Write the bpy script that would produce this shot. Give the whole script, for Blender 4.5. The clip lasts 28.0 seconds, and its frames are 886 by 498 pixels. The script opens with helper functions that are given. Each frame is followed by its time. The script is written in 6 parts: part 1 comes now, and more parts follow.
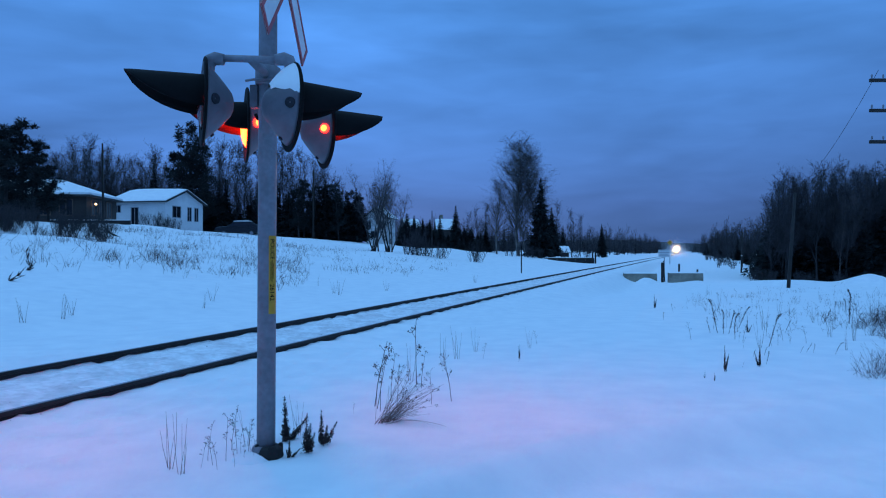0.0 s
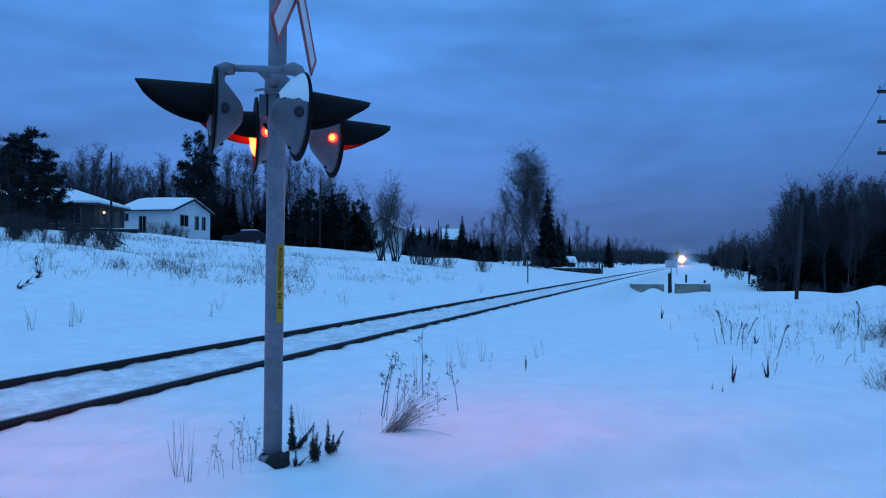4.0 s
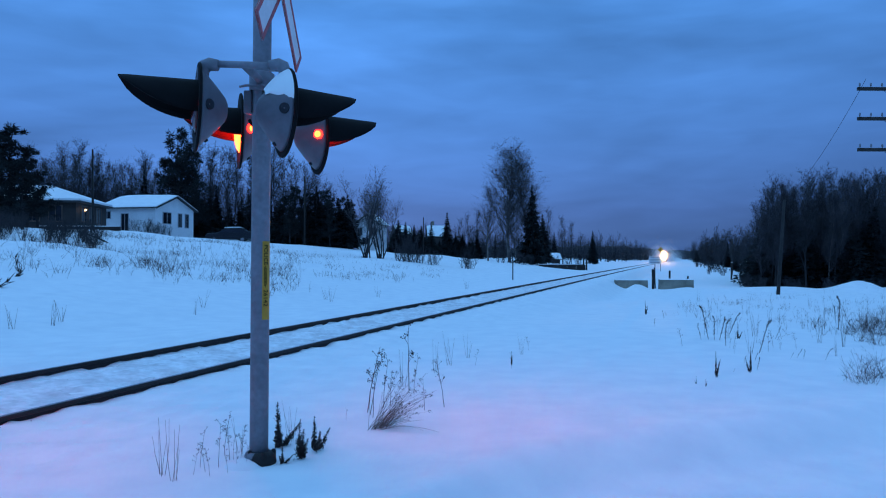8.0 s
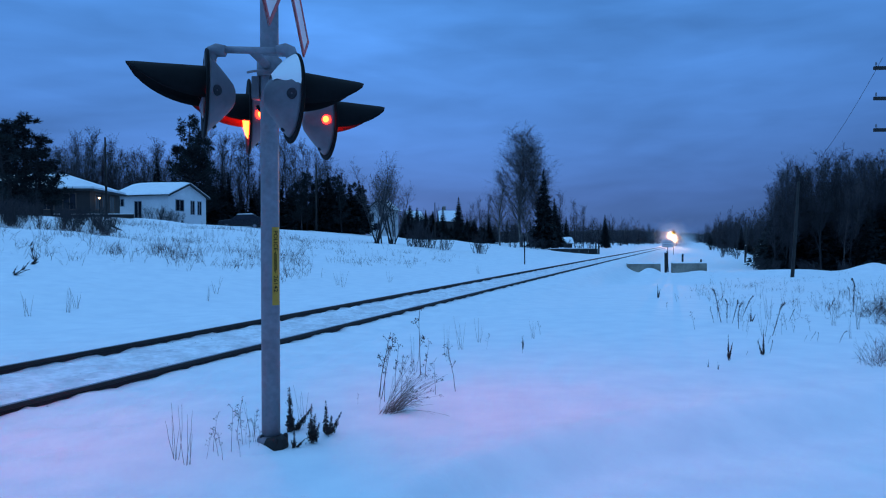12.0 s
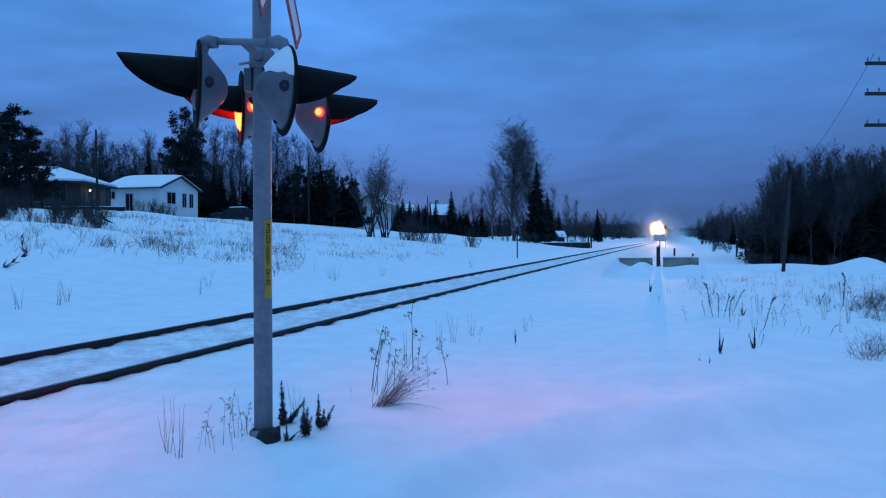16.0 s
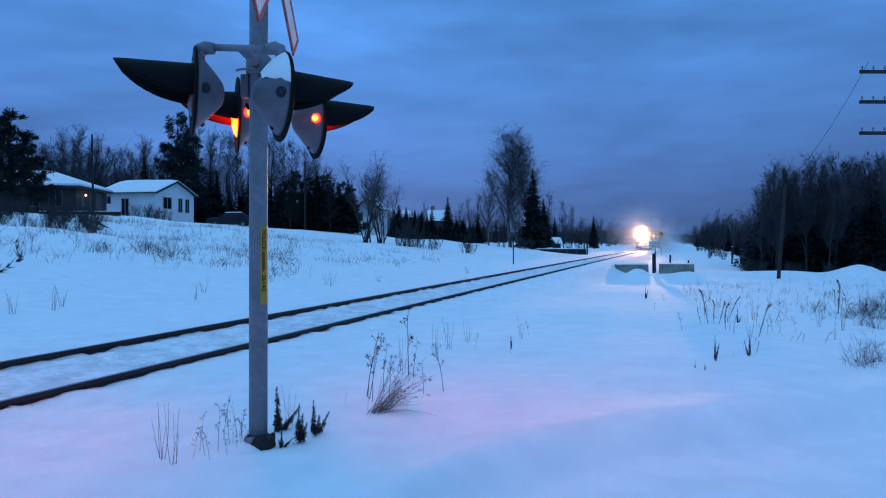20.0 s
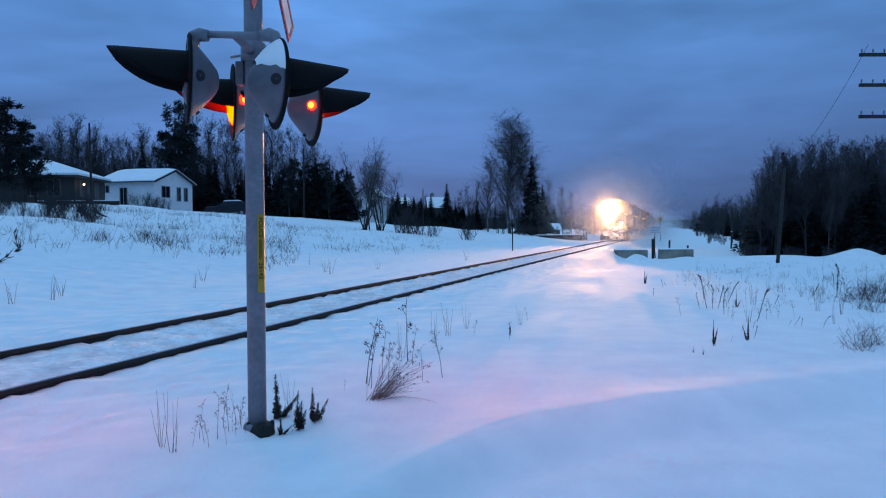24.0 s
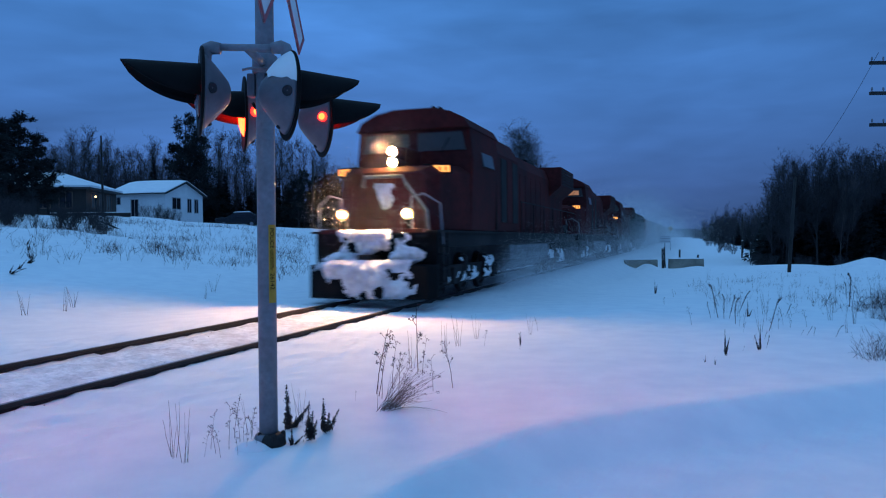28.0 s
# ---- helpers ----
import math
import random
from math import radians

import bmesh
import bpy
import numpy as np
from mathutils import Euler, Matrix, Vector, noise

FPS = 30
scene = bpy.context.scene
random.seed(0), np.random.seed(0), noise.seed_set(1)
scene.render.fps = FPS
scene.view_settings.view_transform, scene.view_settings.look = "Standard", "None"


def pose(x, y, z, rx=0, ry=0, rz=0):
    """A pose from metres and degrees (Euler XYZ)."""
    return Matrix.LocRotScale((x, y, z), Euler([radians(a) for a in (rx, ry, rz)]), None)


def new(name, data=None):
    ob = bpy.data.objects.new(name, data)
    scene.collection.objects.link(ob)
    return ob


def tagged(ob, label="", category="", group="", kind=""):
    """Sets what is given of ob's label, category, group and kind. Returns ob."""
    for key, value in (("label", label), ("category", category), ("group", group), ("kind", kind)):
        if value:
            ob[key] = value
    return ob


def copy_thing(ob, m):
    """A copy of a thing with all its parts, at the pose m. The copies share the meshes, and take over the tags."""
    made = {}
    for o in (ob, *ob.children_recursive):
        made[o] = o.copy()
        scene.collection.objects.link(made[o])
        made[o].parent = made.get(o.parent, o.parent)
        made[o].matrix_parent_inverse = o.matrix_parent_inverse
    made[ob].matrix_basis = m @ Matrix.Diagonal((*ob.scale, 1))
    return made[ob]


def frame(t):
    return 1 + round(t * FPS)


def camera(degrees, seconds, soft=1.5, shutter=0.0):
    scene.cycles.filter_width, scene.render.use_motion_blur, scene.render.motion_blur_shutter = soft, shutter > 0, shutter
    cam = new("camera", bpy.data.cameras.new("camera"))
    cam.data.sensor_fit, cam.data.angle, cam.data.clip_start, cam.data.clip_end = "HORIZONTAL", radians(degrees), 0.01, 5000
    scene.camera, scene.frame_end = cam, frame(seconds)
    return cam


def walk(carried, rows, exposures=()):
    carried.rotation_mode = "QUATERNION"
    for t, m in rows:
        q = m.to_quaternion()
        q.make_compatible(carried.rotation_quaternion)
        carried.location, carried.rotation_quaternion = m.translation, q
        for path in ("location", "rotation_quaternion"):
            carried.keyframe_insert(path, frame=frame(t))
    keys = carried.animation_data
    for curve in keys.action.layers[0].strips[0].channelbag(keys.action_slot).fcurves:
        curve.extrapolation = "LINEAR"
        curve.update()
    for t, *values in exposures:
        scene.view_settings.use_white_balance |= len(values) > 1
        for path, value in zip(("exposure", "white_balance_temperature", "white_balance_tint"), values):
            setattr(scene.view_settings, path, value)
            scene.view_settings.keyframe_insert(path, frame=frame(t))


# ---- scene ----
EYE = 1.54
cam = camera(63.0, 28.0, soft=1.1, shutter=0.5)
walk(cam, [
    (0.0, pose(-0.001, 0.002, 1.549, 90.08, -0.02, -0.00)),
    (0.5, pose(-0.002, 0.009, 1.546, 90.23, 0.04, -0.05)),
    (1.0, pose(0.006, -0.002, 1.544, 90.18, 0.10, 0.04)),
    (1.5, pose(-0.001, -0.002, 1.546, 90.06, -0.12, -0.32)),
    (2.0, pose(-0.014, -0.004, 1.544, 90.44, -0.34, -0.38)),
    (2.5, pose(-0.017, -0.003, 1.546, 90.76, -0.37, -0.00)),
    (3.0, pose(-0.011, -0.006, 1.546, 91.01, -0.39, 0.05)),
    (3.5, pose(-0.009, -0.006, 1.546, 90.86, -0.29, 0.53)),
    (5.5, pose(-0.011, -0.007, 1.545, 90.84, -0.07, 0.19)),
    (6.0, pose(-0.006, -0.009, 1.547, 90.78, -0.05, 0.12)),
    (6.5, pose(-0.011, -0.013, 1.546, 90.93, -0.15, 0.22)),
    (7.0, pose(-0.012, -0.012, 1.542, 91.05, -0.16, 0.22)),
    (7.5, pose(-0.010, -0.003, 1.543, 91.07, -0.28, -0.38)),
    (8.0, pose(-0.018, -0.012, 1.542, 90.61, -0.07, -0.69)),
    (8.5, pose(-0.009, -0.012, 1.541, 90.44, -0.02, -0.18)),
    (9.0, pose(-0.007, -0.013, 1.536, 90.59, 0.12, 0.08)),
    (9.5, pose(-0.006, -0.003, 1.540, 90.22, 0.12, 0.02)),
    (10.0, pose(-0.002, -0.006, 1.538, 90.07, 0.31, -0.19)),
    (10.5, pose(-0.004, -0.013, 1.532, 90.22, 0.46, 0.06)),
    (11.0, pose(0.002, -0.006, 1.540, 90.19, 0.32, 0.06)),
    (11.5, pose(-0.003, -0.006, 1.538, 89.69, 0.38, 0.25)),
    (12.0, pose(0.001, -0.003, 1.538, 89.43, 0.36, 0.25)),
    (12.5, pose(-0.002, -0.006, 1.538, 89.48, 0.39, 0.41)),
    (14.5, pose(-0.000, -0.000, 1.542, 89.01, 0.40, 0.35)),
    (15.0, pose(-0.001, 0.010, 1.538, 88.61, 0.26, -0.34)),
    (15.5, pose(0.002, -0.001, 1.536, 88.72, 0.35, -0.22)),
    (16.0, pose(-0.002, 0.003, 1.537, 88.92, 0.21, -0.33)),
    (16.5, pose(0.006, 0.007, 1.540, 89.31, 0.21, -0.47)),
    (17.0, pose(0.000, 0.005, 1.537, 89.32, 0.35, -0.34)),
    (17.5, pose(0.002, 0.001, 1.542, 89.35, 0.27, -0.64)),
    (18.0, pose(0.002, 0.005, 1.539, 89.34, 0.19, -0.65)),
    (18.5, pose(0.006, 0.000, 1.541, 89.43, 0.14, -0.58)),
    (19.0, pose(0.007, 0.001, 1.540, 89.52, 0.10, -0.57)),
    (19.5, pose(0.002, 0.001, 1.540, 89.59, -0.03, -0.70)),
    (20.0, pose(0.000, -0.001, 1.541, 89.39, 0.02, -0.63)),
    (20.5, pose(-0.001, 0.002, 1.540, 89.60, 0.09, -0.77)),
    (22.5, pose(0.004, 0.000, 1.538, 88.92, 0.33, -0.57)),
    (23.0, pose(0.006, 0.005, 1.534, 88.29, 0.43, -0.52)),
    (23.5, pose(0.014, -0.000, 1.535, 88.19, 0.37, -0.58)),
    (24.0, pose(0.016, 0.006, 1.540, 88.35, 0.43, -0.68)),
    (24.5, pose(0.007, 0.004, 1.539, 88.76, 0.36, -0.76)),
    (25.0, pose(0.007, 0.003, 1.539, 88.70, 0.41, -0.70)),
    (25.5, pose(0.007, 0.002, 1.538, 88.76, 0.42, -0.76)),
    (26.0, pose(0.008, 0.009, 1.540, 88.80, 0.45, -0.59)),
    (26.5, pose(0.006, 0.011, 1.540, 88.98, 0.50, -0.68)),
    (27.0, pose(0.007, 0.013, 1.543, 88.99, 0.54, -0.49)),
    (27.5, pose(0.003, 0.014, 1.541, 89.06, 0.64, -0.35)),
    (28.0, pose(0.007, -0.004, 1.537, 89.18, 0.65, 0.04)),
], [(0.0, 0.0, 6500, 10), (18.0, 0.0, 6550, 10), (20.0, 0.0, 6750, 10), (23.0, -0.02, 7600, 12), (24.0, -0.03, 7700, 12), (25.0, -0.22, 7500, 12), (26.0, -0.31, 6950, 11), (27.0, -0.33, 6650, 10), (28.0, -0.41, 6450, 10)])

# ---- world: blue dusk under a broken overcast ----
world = bpy.data.worlds.new("dusk_sky")
scene.world = world
world.use_nodes = True
wn, wl = world.node_tree.nodes, world.node_tree.links
wn.clear()
w_out = wn.new("ShaderNodeOutputWorld")
w_bg = wn.new("ShaderNodeBackground")
w_sky = wn.new("ShaderNodeTexSky")
w_sky.sky_type, w_sky.sun_disc = "NISHITA", False
w_sky.sun_elevation, w_sky.sun_rotation = radians(-1.0), radians(-4)
w_sky.altitude, w_sky.dust_density = 300, 0.6
w_tc = wn.new("ShaderNodeTexCoord")
w_sep = wn.new("ShaderNodeSeparateXYZ")
wl.new(w_tc.outputs["Generated"], w_sep.inputs[0])
w_ramp = wn.new("ShaderNodeValToRGB")
w_ramp.color_ramp.elements[0].position, w_ramp.color_ramp.elements[0].color = 0.0, (0.058, 0.150, 0.41, 1)
w_ramp.color_ramp.elements[1].position, w_ramp.color_ramp.elements[1].color = 1.0, (0.295, 0.73, 1.36, 1)
for w_pos, w_col in ((0.06, (0.057, 0.143, 0.41, 1)), (0.16, (0.066, 0.195, 0.54, 1)), (0.32, (0.070, 0.245, 0.66, 1)), (0.6, (0.19, 0.53, 1.12, 1))):
    w_ramp.color_ramp.elements.new(w_pos).color = w_col
wl.new(w_sep.outputs[2], w_ramp.inputs[0])


def sky_noise(scale, stretch, detail, low, high):
    mp = wn.new("ShaderNodeMapping")
    mp.inputs["Scale"].default_value = stretch
    wl.new(w_tc.outputs["Generated"], mp.inputs[0])
    nz = wn.new("ShaderNodeTexNoise")
    nz.inputs["Scale"].default_value, nz.inputs["Detail"].default_value = scale, detail
    nz.inputs["Distortion"].default_value = 0.4
    wl.new(mp.outputs[0], nz.inputs["Vector"])
    mr = wn.new("ShaderNodeMapRange")
    mr.inputs[1].default_value, mr.inputs[2].default_value = 0.32, 0.68
    mr.inputs[3].default_value, mr.inputs[4].default_value = low, high
    wl.new(nz.outputs[0], mr.inputs[0])
    return mr.outputs[0]


def sky_mix(mode, fac, a, b):
    mx = wn.new("ShaderNodeMixRGB")
    mx.blend_type = mode
    mx.inputs[0].default_value = fac
    for socket, v in ((mx.inputs[1], a), (mx.inputs[2], b)):
        if isinstance(v, tuple):
            socket.default_value = v
        else:
            wl.new(v, socket)
    return mx.outputs[0]


w_clouds = sky_mix("MULTIPLY", 1.0, w_ramp.outputs[0], sky_noise(1.5, (1.0, 1.0, 3.6), 4, 0.63, 1.43))
w_clouds = sky_mix("MULTIPLY", 1.0, w_clouds, sky_noise(7.0, (1.0, 1.0, 5.0), 5, 0.93, 1.08))
w_glow = sky_mix("MULTIPLY", 1.0, w_sky.outputs[0], (0.006, 0.010, 0.02, 1))
w_all = sky_mix("ADD", 1.0, w_clouds, w_glow)
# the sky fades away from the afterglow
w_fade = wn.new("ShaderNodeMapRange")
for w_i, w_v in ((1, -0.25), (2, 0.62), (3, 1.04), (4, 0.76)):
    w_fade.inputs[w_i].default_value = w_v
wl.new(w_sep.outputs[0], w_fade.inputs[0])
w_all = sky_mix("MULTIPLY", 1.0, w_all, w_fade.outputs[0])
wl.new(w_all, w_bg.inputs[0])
w_bg.inputs[1].default_value = 1.0
wl.new(w_bg.outputs[0], w_out.inputs[0])


# ---- materials ----
def material(name, color, rough=0.6, metal=0.0, grain=30.0, vary=0.12, patch=2.0, bump=0.15, depth=0.004, second=None, emit=None, strength=0.0, spec=0.5, each=0.0):
    """A surface with fine grain and larger patches; second: the colour of the patches; each: variation from piece to piece."""
    m = bpy.data.materials.new(name)
    m.use_nodes = True
    n, l = m.node_tree.nodes, m.node_tree.links
    b = n["Principled BSDF"]
    b.inputs["Roughness"].default_value, b.inputs["Metallic"].default_value = rough, metal
    b.inputs["Specular IOR Level"].default_value = spec
    tc = n.new("ShaderNodeTexCoord")
    fine, big = n.new("ShaderNodeTexNoise"), n.new("ShaderNodeTexNoise")
    for nz, s, d in ((fine, grain, 5), (big, patch, 3)):
        nz.inputs["Scale"].default_value, nz.inputs["Detail"].default_value = s, d
        l.new(tc.outputs["Object"], nz.inputs["Vector"])
    second = second or tuple(c * (1 - 1.6 * vary) for c in color)
    mix = n.new("ShaderNodeMixRGB")
    ramp = n.new("ShaderNodeMapRange")
    ramp.inputs[1].default_value, ramp.inputs[2].default_value = 0.38, 0.62
    l.new(big.outputs[0], ramp.inputs[0])
    l.new(ramp.outputs[0], mix.inputs[0])
    mix.inputs[1].default_value, mix.inputs[2].default_value = (*color, 1), (*second, 1)
    gr = n.new("ShaderNodeMapRange")
    gr.inputs[1].default_value, gr.inputs[2].default_value = 0.3, 0.7
    gr.inputs[3].default_value, gr.inputs[4].default_value = 1 - vary, 1 + vary
    l.new(fine.outputs[0], gr.inputs[0])
    mul = n.new("ShaderNodeMixRGB")
    mul.blend_type, mul.inputs[0].default_value = "MULTIPLY", 1.0
    l.new(mix.outputs[0], mul.inputs[1])
    l.new(gr.outputs[0], mul.inputs[2])
    out = mul.outputs[0]
    if each:
        info = n.new("ShaderNodeObjectInfo")
        er = n.new("ShaderNodeMapRange")
        er.inputs[3].default_value, er.inputs[4].default_value = 1 - each, 1 + each
        l.new(info.outputs["Random"], er.inputs[0])
        em = n.new("ShaderNodeMixRGB")
        em.blend_type, em.inputs[0].default_value = "MULTIPLY", 1.0
        l.new(out, em.inputs[1])
        l.new(er.outputs[0], em.inputs[2])
        out = em.outputs[0]
    l.new(out, b.inputs["Base Color"])
    rr = n.new("ShaderNodeMapRange")
    rr.inputs[3].default_value, rr.inputs[4].default_value = max(0.02, rough - 0.1), min(1, rough + 0.1)
    l.new(fine.outputs[0], rr.inputs[0])
    l.new(rr.outputs[0], b.inputs["Roughness"])
    if bump:
        bp = n.new("ShaderNodeBump")
        bp.inputs["Strength"].default_value, bp.inputs["Distance"].default_value = bump, depth
        l.new(fine.outputs[0], bp.inputs["Height"])
        l.new(bp.outputs[0], b.inputs["Normal"])
    if emit:
        b.inputs["Emission Color"].default_value, b.inputs["Emission Strength"].default_value = (*emit, 1), strength
    return m


def snow_material():
    """Wind-packed snow: white, faint soft drifts, fine crust."""
    m = bpy.data.materials.new("snow")
    m.use_nodes = True
    n, l = m.node_tree.nodes, m.node_tree.links
    b = n["Principled BSDF"]
    b.inputs["Roughness"].default_value = 0.85
    b.inputs["Specular IOR Level"].default_value = 0.2
    tc = n.new("ShaderNodeTexCoord")
    hs = []
    for s, d in ((0.35, 4), (2.2, 4), (26.0, 3)):
        nz = n.new("ShaderNodeTexNoise")
        nz.inputs["Scale"].default_value, nz.inputs["Detail"].default_value = s, d
        l.new(tc.outputs["Object"], nz.inputs["Vector"])
        hs.append(nz)
    ramp = n.new("ShaderNodeValToRGB")
    ramp.color_ramp.elements[0].position, ramp.color_ramp.elements[0].color = 0.3, (0.78, 0.79, 0.82, 1)
    ramp.color_ramp.elements[1].position, ramp.color_ramp.elements[1].color = 0.7, (0.87, 0.87, 0.88, 1)
    l.new(hs[1].outputs[0], ramp.inputs[0])
    l.new(ramp.outputs[0], b.inputs["Base Color"])
    last = None
    for nz, dist, st in ((hs[0], 0.05, 0.3), (hs[1], 0.018, 0.3), (hs[2], 0.004, 0.4)):
        bp = n.new("ShaderNodeBump")
        bp.inputs["Strength"].default_value, bp.inputs["Distance"].default_value = st, dist
        l.new(nz.outputs[0], bp.inputs["Height"])
        if last:
            l.new(last, bp.inputs["Normal"])
        last = bp.outputs[0]
    l.new(last, b.inputs["Normal"])
    return m


SNOW = snow_material()
FLAKE = material("snow_flakes", (0.9, 0.9, 0.92), 0.9, grain=3, vary=0.03, bump=0)
RUST = material("rail_steel", (0.020, 0.015, 0.015), 0.7, 0.1, 40, 0.3, 1.5, 0.3)
RAILTOP = material("worn_rail_head", (0.30, 0.30, 0.32), 0.35, 0.8, 30, 0.15, 2.0, 0.1)
GALV = material("galvanised_steel", (0.23, 0.225, 0.258), 0.6, 0.15, 26, 0.14, 3.0, 0.12)
HOUSING = material("grey_lamp_housing", (0.135, 0.125, 0.148), 0.55, 0.1, 22, 0.12, 5.0, 0.12)
SOCKET = material("dark_grey_rubber", (0.045, 0.043, 0.052), 0.85, 0, 40, 0.2, 6.0, 0.1, spec=0.1)
TAN_TRIM = material("tan_painted_trim", (0.17, 0.11, 0.085), 0.7, 0, 12, 0.2, 1.5, 0.2)
BLACK = material("matt_black_paint", (0.006, 0.006, 0.007), 0.75, 0, 30, 0.25, 4.0, 0.12, spec=0.12)
RUBBER = material("black_rubber", (0.015, 0.015, 0.016), 0.75, 0, 40, 0.2, 4.0, 0.1)
WHITE_SIGN = material("white_sign_sheet", (0.72, 0.72, 0.74), 0.4, 0, 20, 0.06, 3.0, 0.05)
RED_SIGN = material("red_sign_border", (0.45, 0.03, 0.03), 0.4, 0, 20, 0.12, 3.0, 0.05)
YELLOW_SIGN = material("yellow_sign_sheet", (0.62, 0.29, 0.02), 0.45, 0, 20, 0.10, 3.0, 0.05)
RED_LENS = material("lit_red_lens", (0.5, 0.02, 0.02), 0.25, 0, 60, 0.1, 8.0, 0.1, emit=(1.0, 0.0070, 0.0010), strength=145.0)
RED_DOT = material("lit_red_side_light", (0.6, 0.03, 0.02), 0.25, 0, 60, 0.1, 8.0, 0.1, emit=(1.0, 0.012, 0.006), strength=12.0)
RED_CORE = material("lit_red_core", (0.6, 0.05, 0.02), 0.25, 0, 60, 0.1, 8.0, 0.1, emit=(1.0, 0.075, 0.012), strength=14.0)
DARK_LENS = material("dark_red_lens", (0.10, 0.008, 0.008), 0.15, 0, 60, 0.15, 8.0, 0.2)
CONCRETE = material("weathered_concrete", (0.30, 0.27, 0.22), 0.85, 0, 18, 0.16, 1.4, 0.4, 0.01, second=(0.20, 0.175, 0.14))
TIMBER = material("dark_weathered_timber", (0.034, 0.027, 0.025), 0.85, 0, 22, 0.3, 1.6, 0.4, 0.01)
BARK = material("dark_bark", (0.036, 0.030, 0.032), 0.9, 0, 14, 0.3, 1.0, 0.5, 0.02, each=0.35)
BIRCH = material("pale_birch_bark", (0.17, 0.145, 0.135), 0.8, 0, 9, 0.3, 0.9, 0.3, 0.01, second=(0.06, 0.05, 0.047))
TWIG = material("bare_twigs", (0.085, 0.070, 0.075), 0.85, 0, 9, 0.25, 0.6, 0)
TWIG_DARK = material("dark_bare_twigs", (0.041, 0.034, 0.040), 0.85, 0, 9, 0.25, 0.6, 0, each=0.35)
NEEDLE = material("spruce_needles", (0.016, 0.021, 0.022), 0.9, 0, 6, 0.35, 0.7, 0, spec=0.2, second=(0.022, 0.026, 0.026), each=0.3)
DRY = material("dry_weed", (0.072, 0.040, 0.038), 0.85, 0, 20, 0.3, 3.0, 0)
SEED = material("dark_seed_heads", (0.040, 0.024, 0.022), 0.9, 0, 60, 0.4, 6.0, 0)
STRAW = material("pale_dry_grass", (0.17, 0.13, 0.115), 0.85, 0, 20, 0.25, 3.0, 0)
SIDING_W = material("white_painted_siding", (0.74, 0.74, 0.76), 0.6, 0, 8, 0.06, 0.8, 0.15)
SIDING_D = material("dark_brown_siding", (0.036, 0.027, 0.025), 0.7, 0, 8, 0.2, 0.8, 0.2)
SIDING_G = material("grey_siding", (0.36, 0.37, 0.40), 0.7, 0, 8, 0.1, 0.8, 0.2)
ROOFING = material("dark_shingle", (0.045, 0.045, 0.05), 0.85, 0, 12, 0.25, 1.0, 0.3)
GLASS = material("dark_window_glass", (0.015, 0.018, 0.025), 0.08, 0, 3, 0.1, 0.6, 0.03)
WARM = material("warm_lit_lamp", (0.9, 0.7, 0.4), 0.4, 0, 20, 0.05, 3.0, 0, emit=(1.0, 0.62, 0.25), strength=6.0)
CARPAINT = material("dark_car_paint", (0.010, 0.012, 0.018), 0.25, 0.2, 30, 0.1, 2.0, 0.02)
RED_LOCO = material("red_locomotive_paint", (0.085, 0.014, 0.014), 0.75, 0, 7, 0.25, 0.7, 0.08, second=(0.05, 0.012, 0.013), spec=0.1)
DARK_LOCO = material("grimy_black_steel", (0.009, 0.008, 0.009), 0.75, 0, 12, 0.3, 0.9, 0.2, second=(0.026, 0.022, 0.023), spec=0.2)
# packed snow with the shade on the engine's front put into its colour
SHADED_SNOW = material("shaded_packed_snow", (0.78, 0.77, 0.79), 0.9, 0, 14, 0.10, 3.0, 0.4, 0.02, second=(0.56, 0.54, 0.57))
BED_SNOW = material("grimy_bed_snow", (0.82, 0.82, 0.84), 0.9, 0, 11, 0.13, 2.6, 0.7, 0.03, second=(0.66, 0.64, 0.66))
TANK = material("dusty_grey_tank", (0.10, 0.095, 0.10), 0.7, 0, 9, 0.2, 0.9, 0.15, second=(0.17, 0.17, 0.18))
CAB_LIT = material("lit_cab_window", (0.5, 0.3, 0.15), 0.4, 0, 6, 0.3, 3.0, 0, emit=(1.0, 0.36, 0.12), strength=0.4)
CABGLASS = material("cab_glass", (0.045, 0.043, 0.045), 0.35, 0, 3, 0.15, 0.8, 0.02)
HEADLAMP = material("burning_headlamp", (1, 0.9, 0.7), 0.3, 0, 40, 0.03, 6.0, 0, emit=(1.0, 0.50, 0.17), strength=2200.0)
DITCH = material("burning_ditch_lamp", (1, 0.9, 0.7), 0.3, 0, 40, 0.03, 6.0, 0, emit=(1.0, 0.55, 0.26), strength=8500.0)
# amber glow round the ditch lamp, put into an emitting ring
DITCH_RIM = material("ditch_lamp_glow_ring", (1, 0.8, 0.5), 0.3, 0, 40, 0.03, 6.0, 0, emit=(1.0, 0.42, 0.10), strength=2.6)
# added source behind the lens, narrowed to a beam by a black tube
BEAM = material("headlamp_beam_source", (1, 0.9, 0.7), 0.3, 0, 40, 0.03, 6.0, 0, emit=(1.0, 0.49, 0.21), strength=1.3e7)
BOARD_LIT = material("lit_number_board", (0.9, 0.6, 0.2), 0.4, 0, 40, 0.05, 6.0, 0, emit=(1.0, 0.33, 0.045), strength=2.4)
BOX_GREEN = material("dark_green_container", (0.03, 0.05, 0.045), 0.6, 0, 8, 0.2, 0.7, 0.15)
BOX_RED = material("rust_red_container", (0.17, 0.04, 0.025), 0.6, 0, 8, 0.2, 0.7, 0.15)
BOX_GREY = material("grey_container", (0.16, 0.16, 0.17), 0.6, 0, 8, 0.2, 0.7, 0.15)


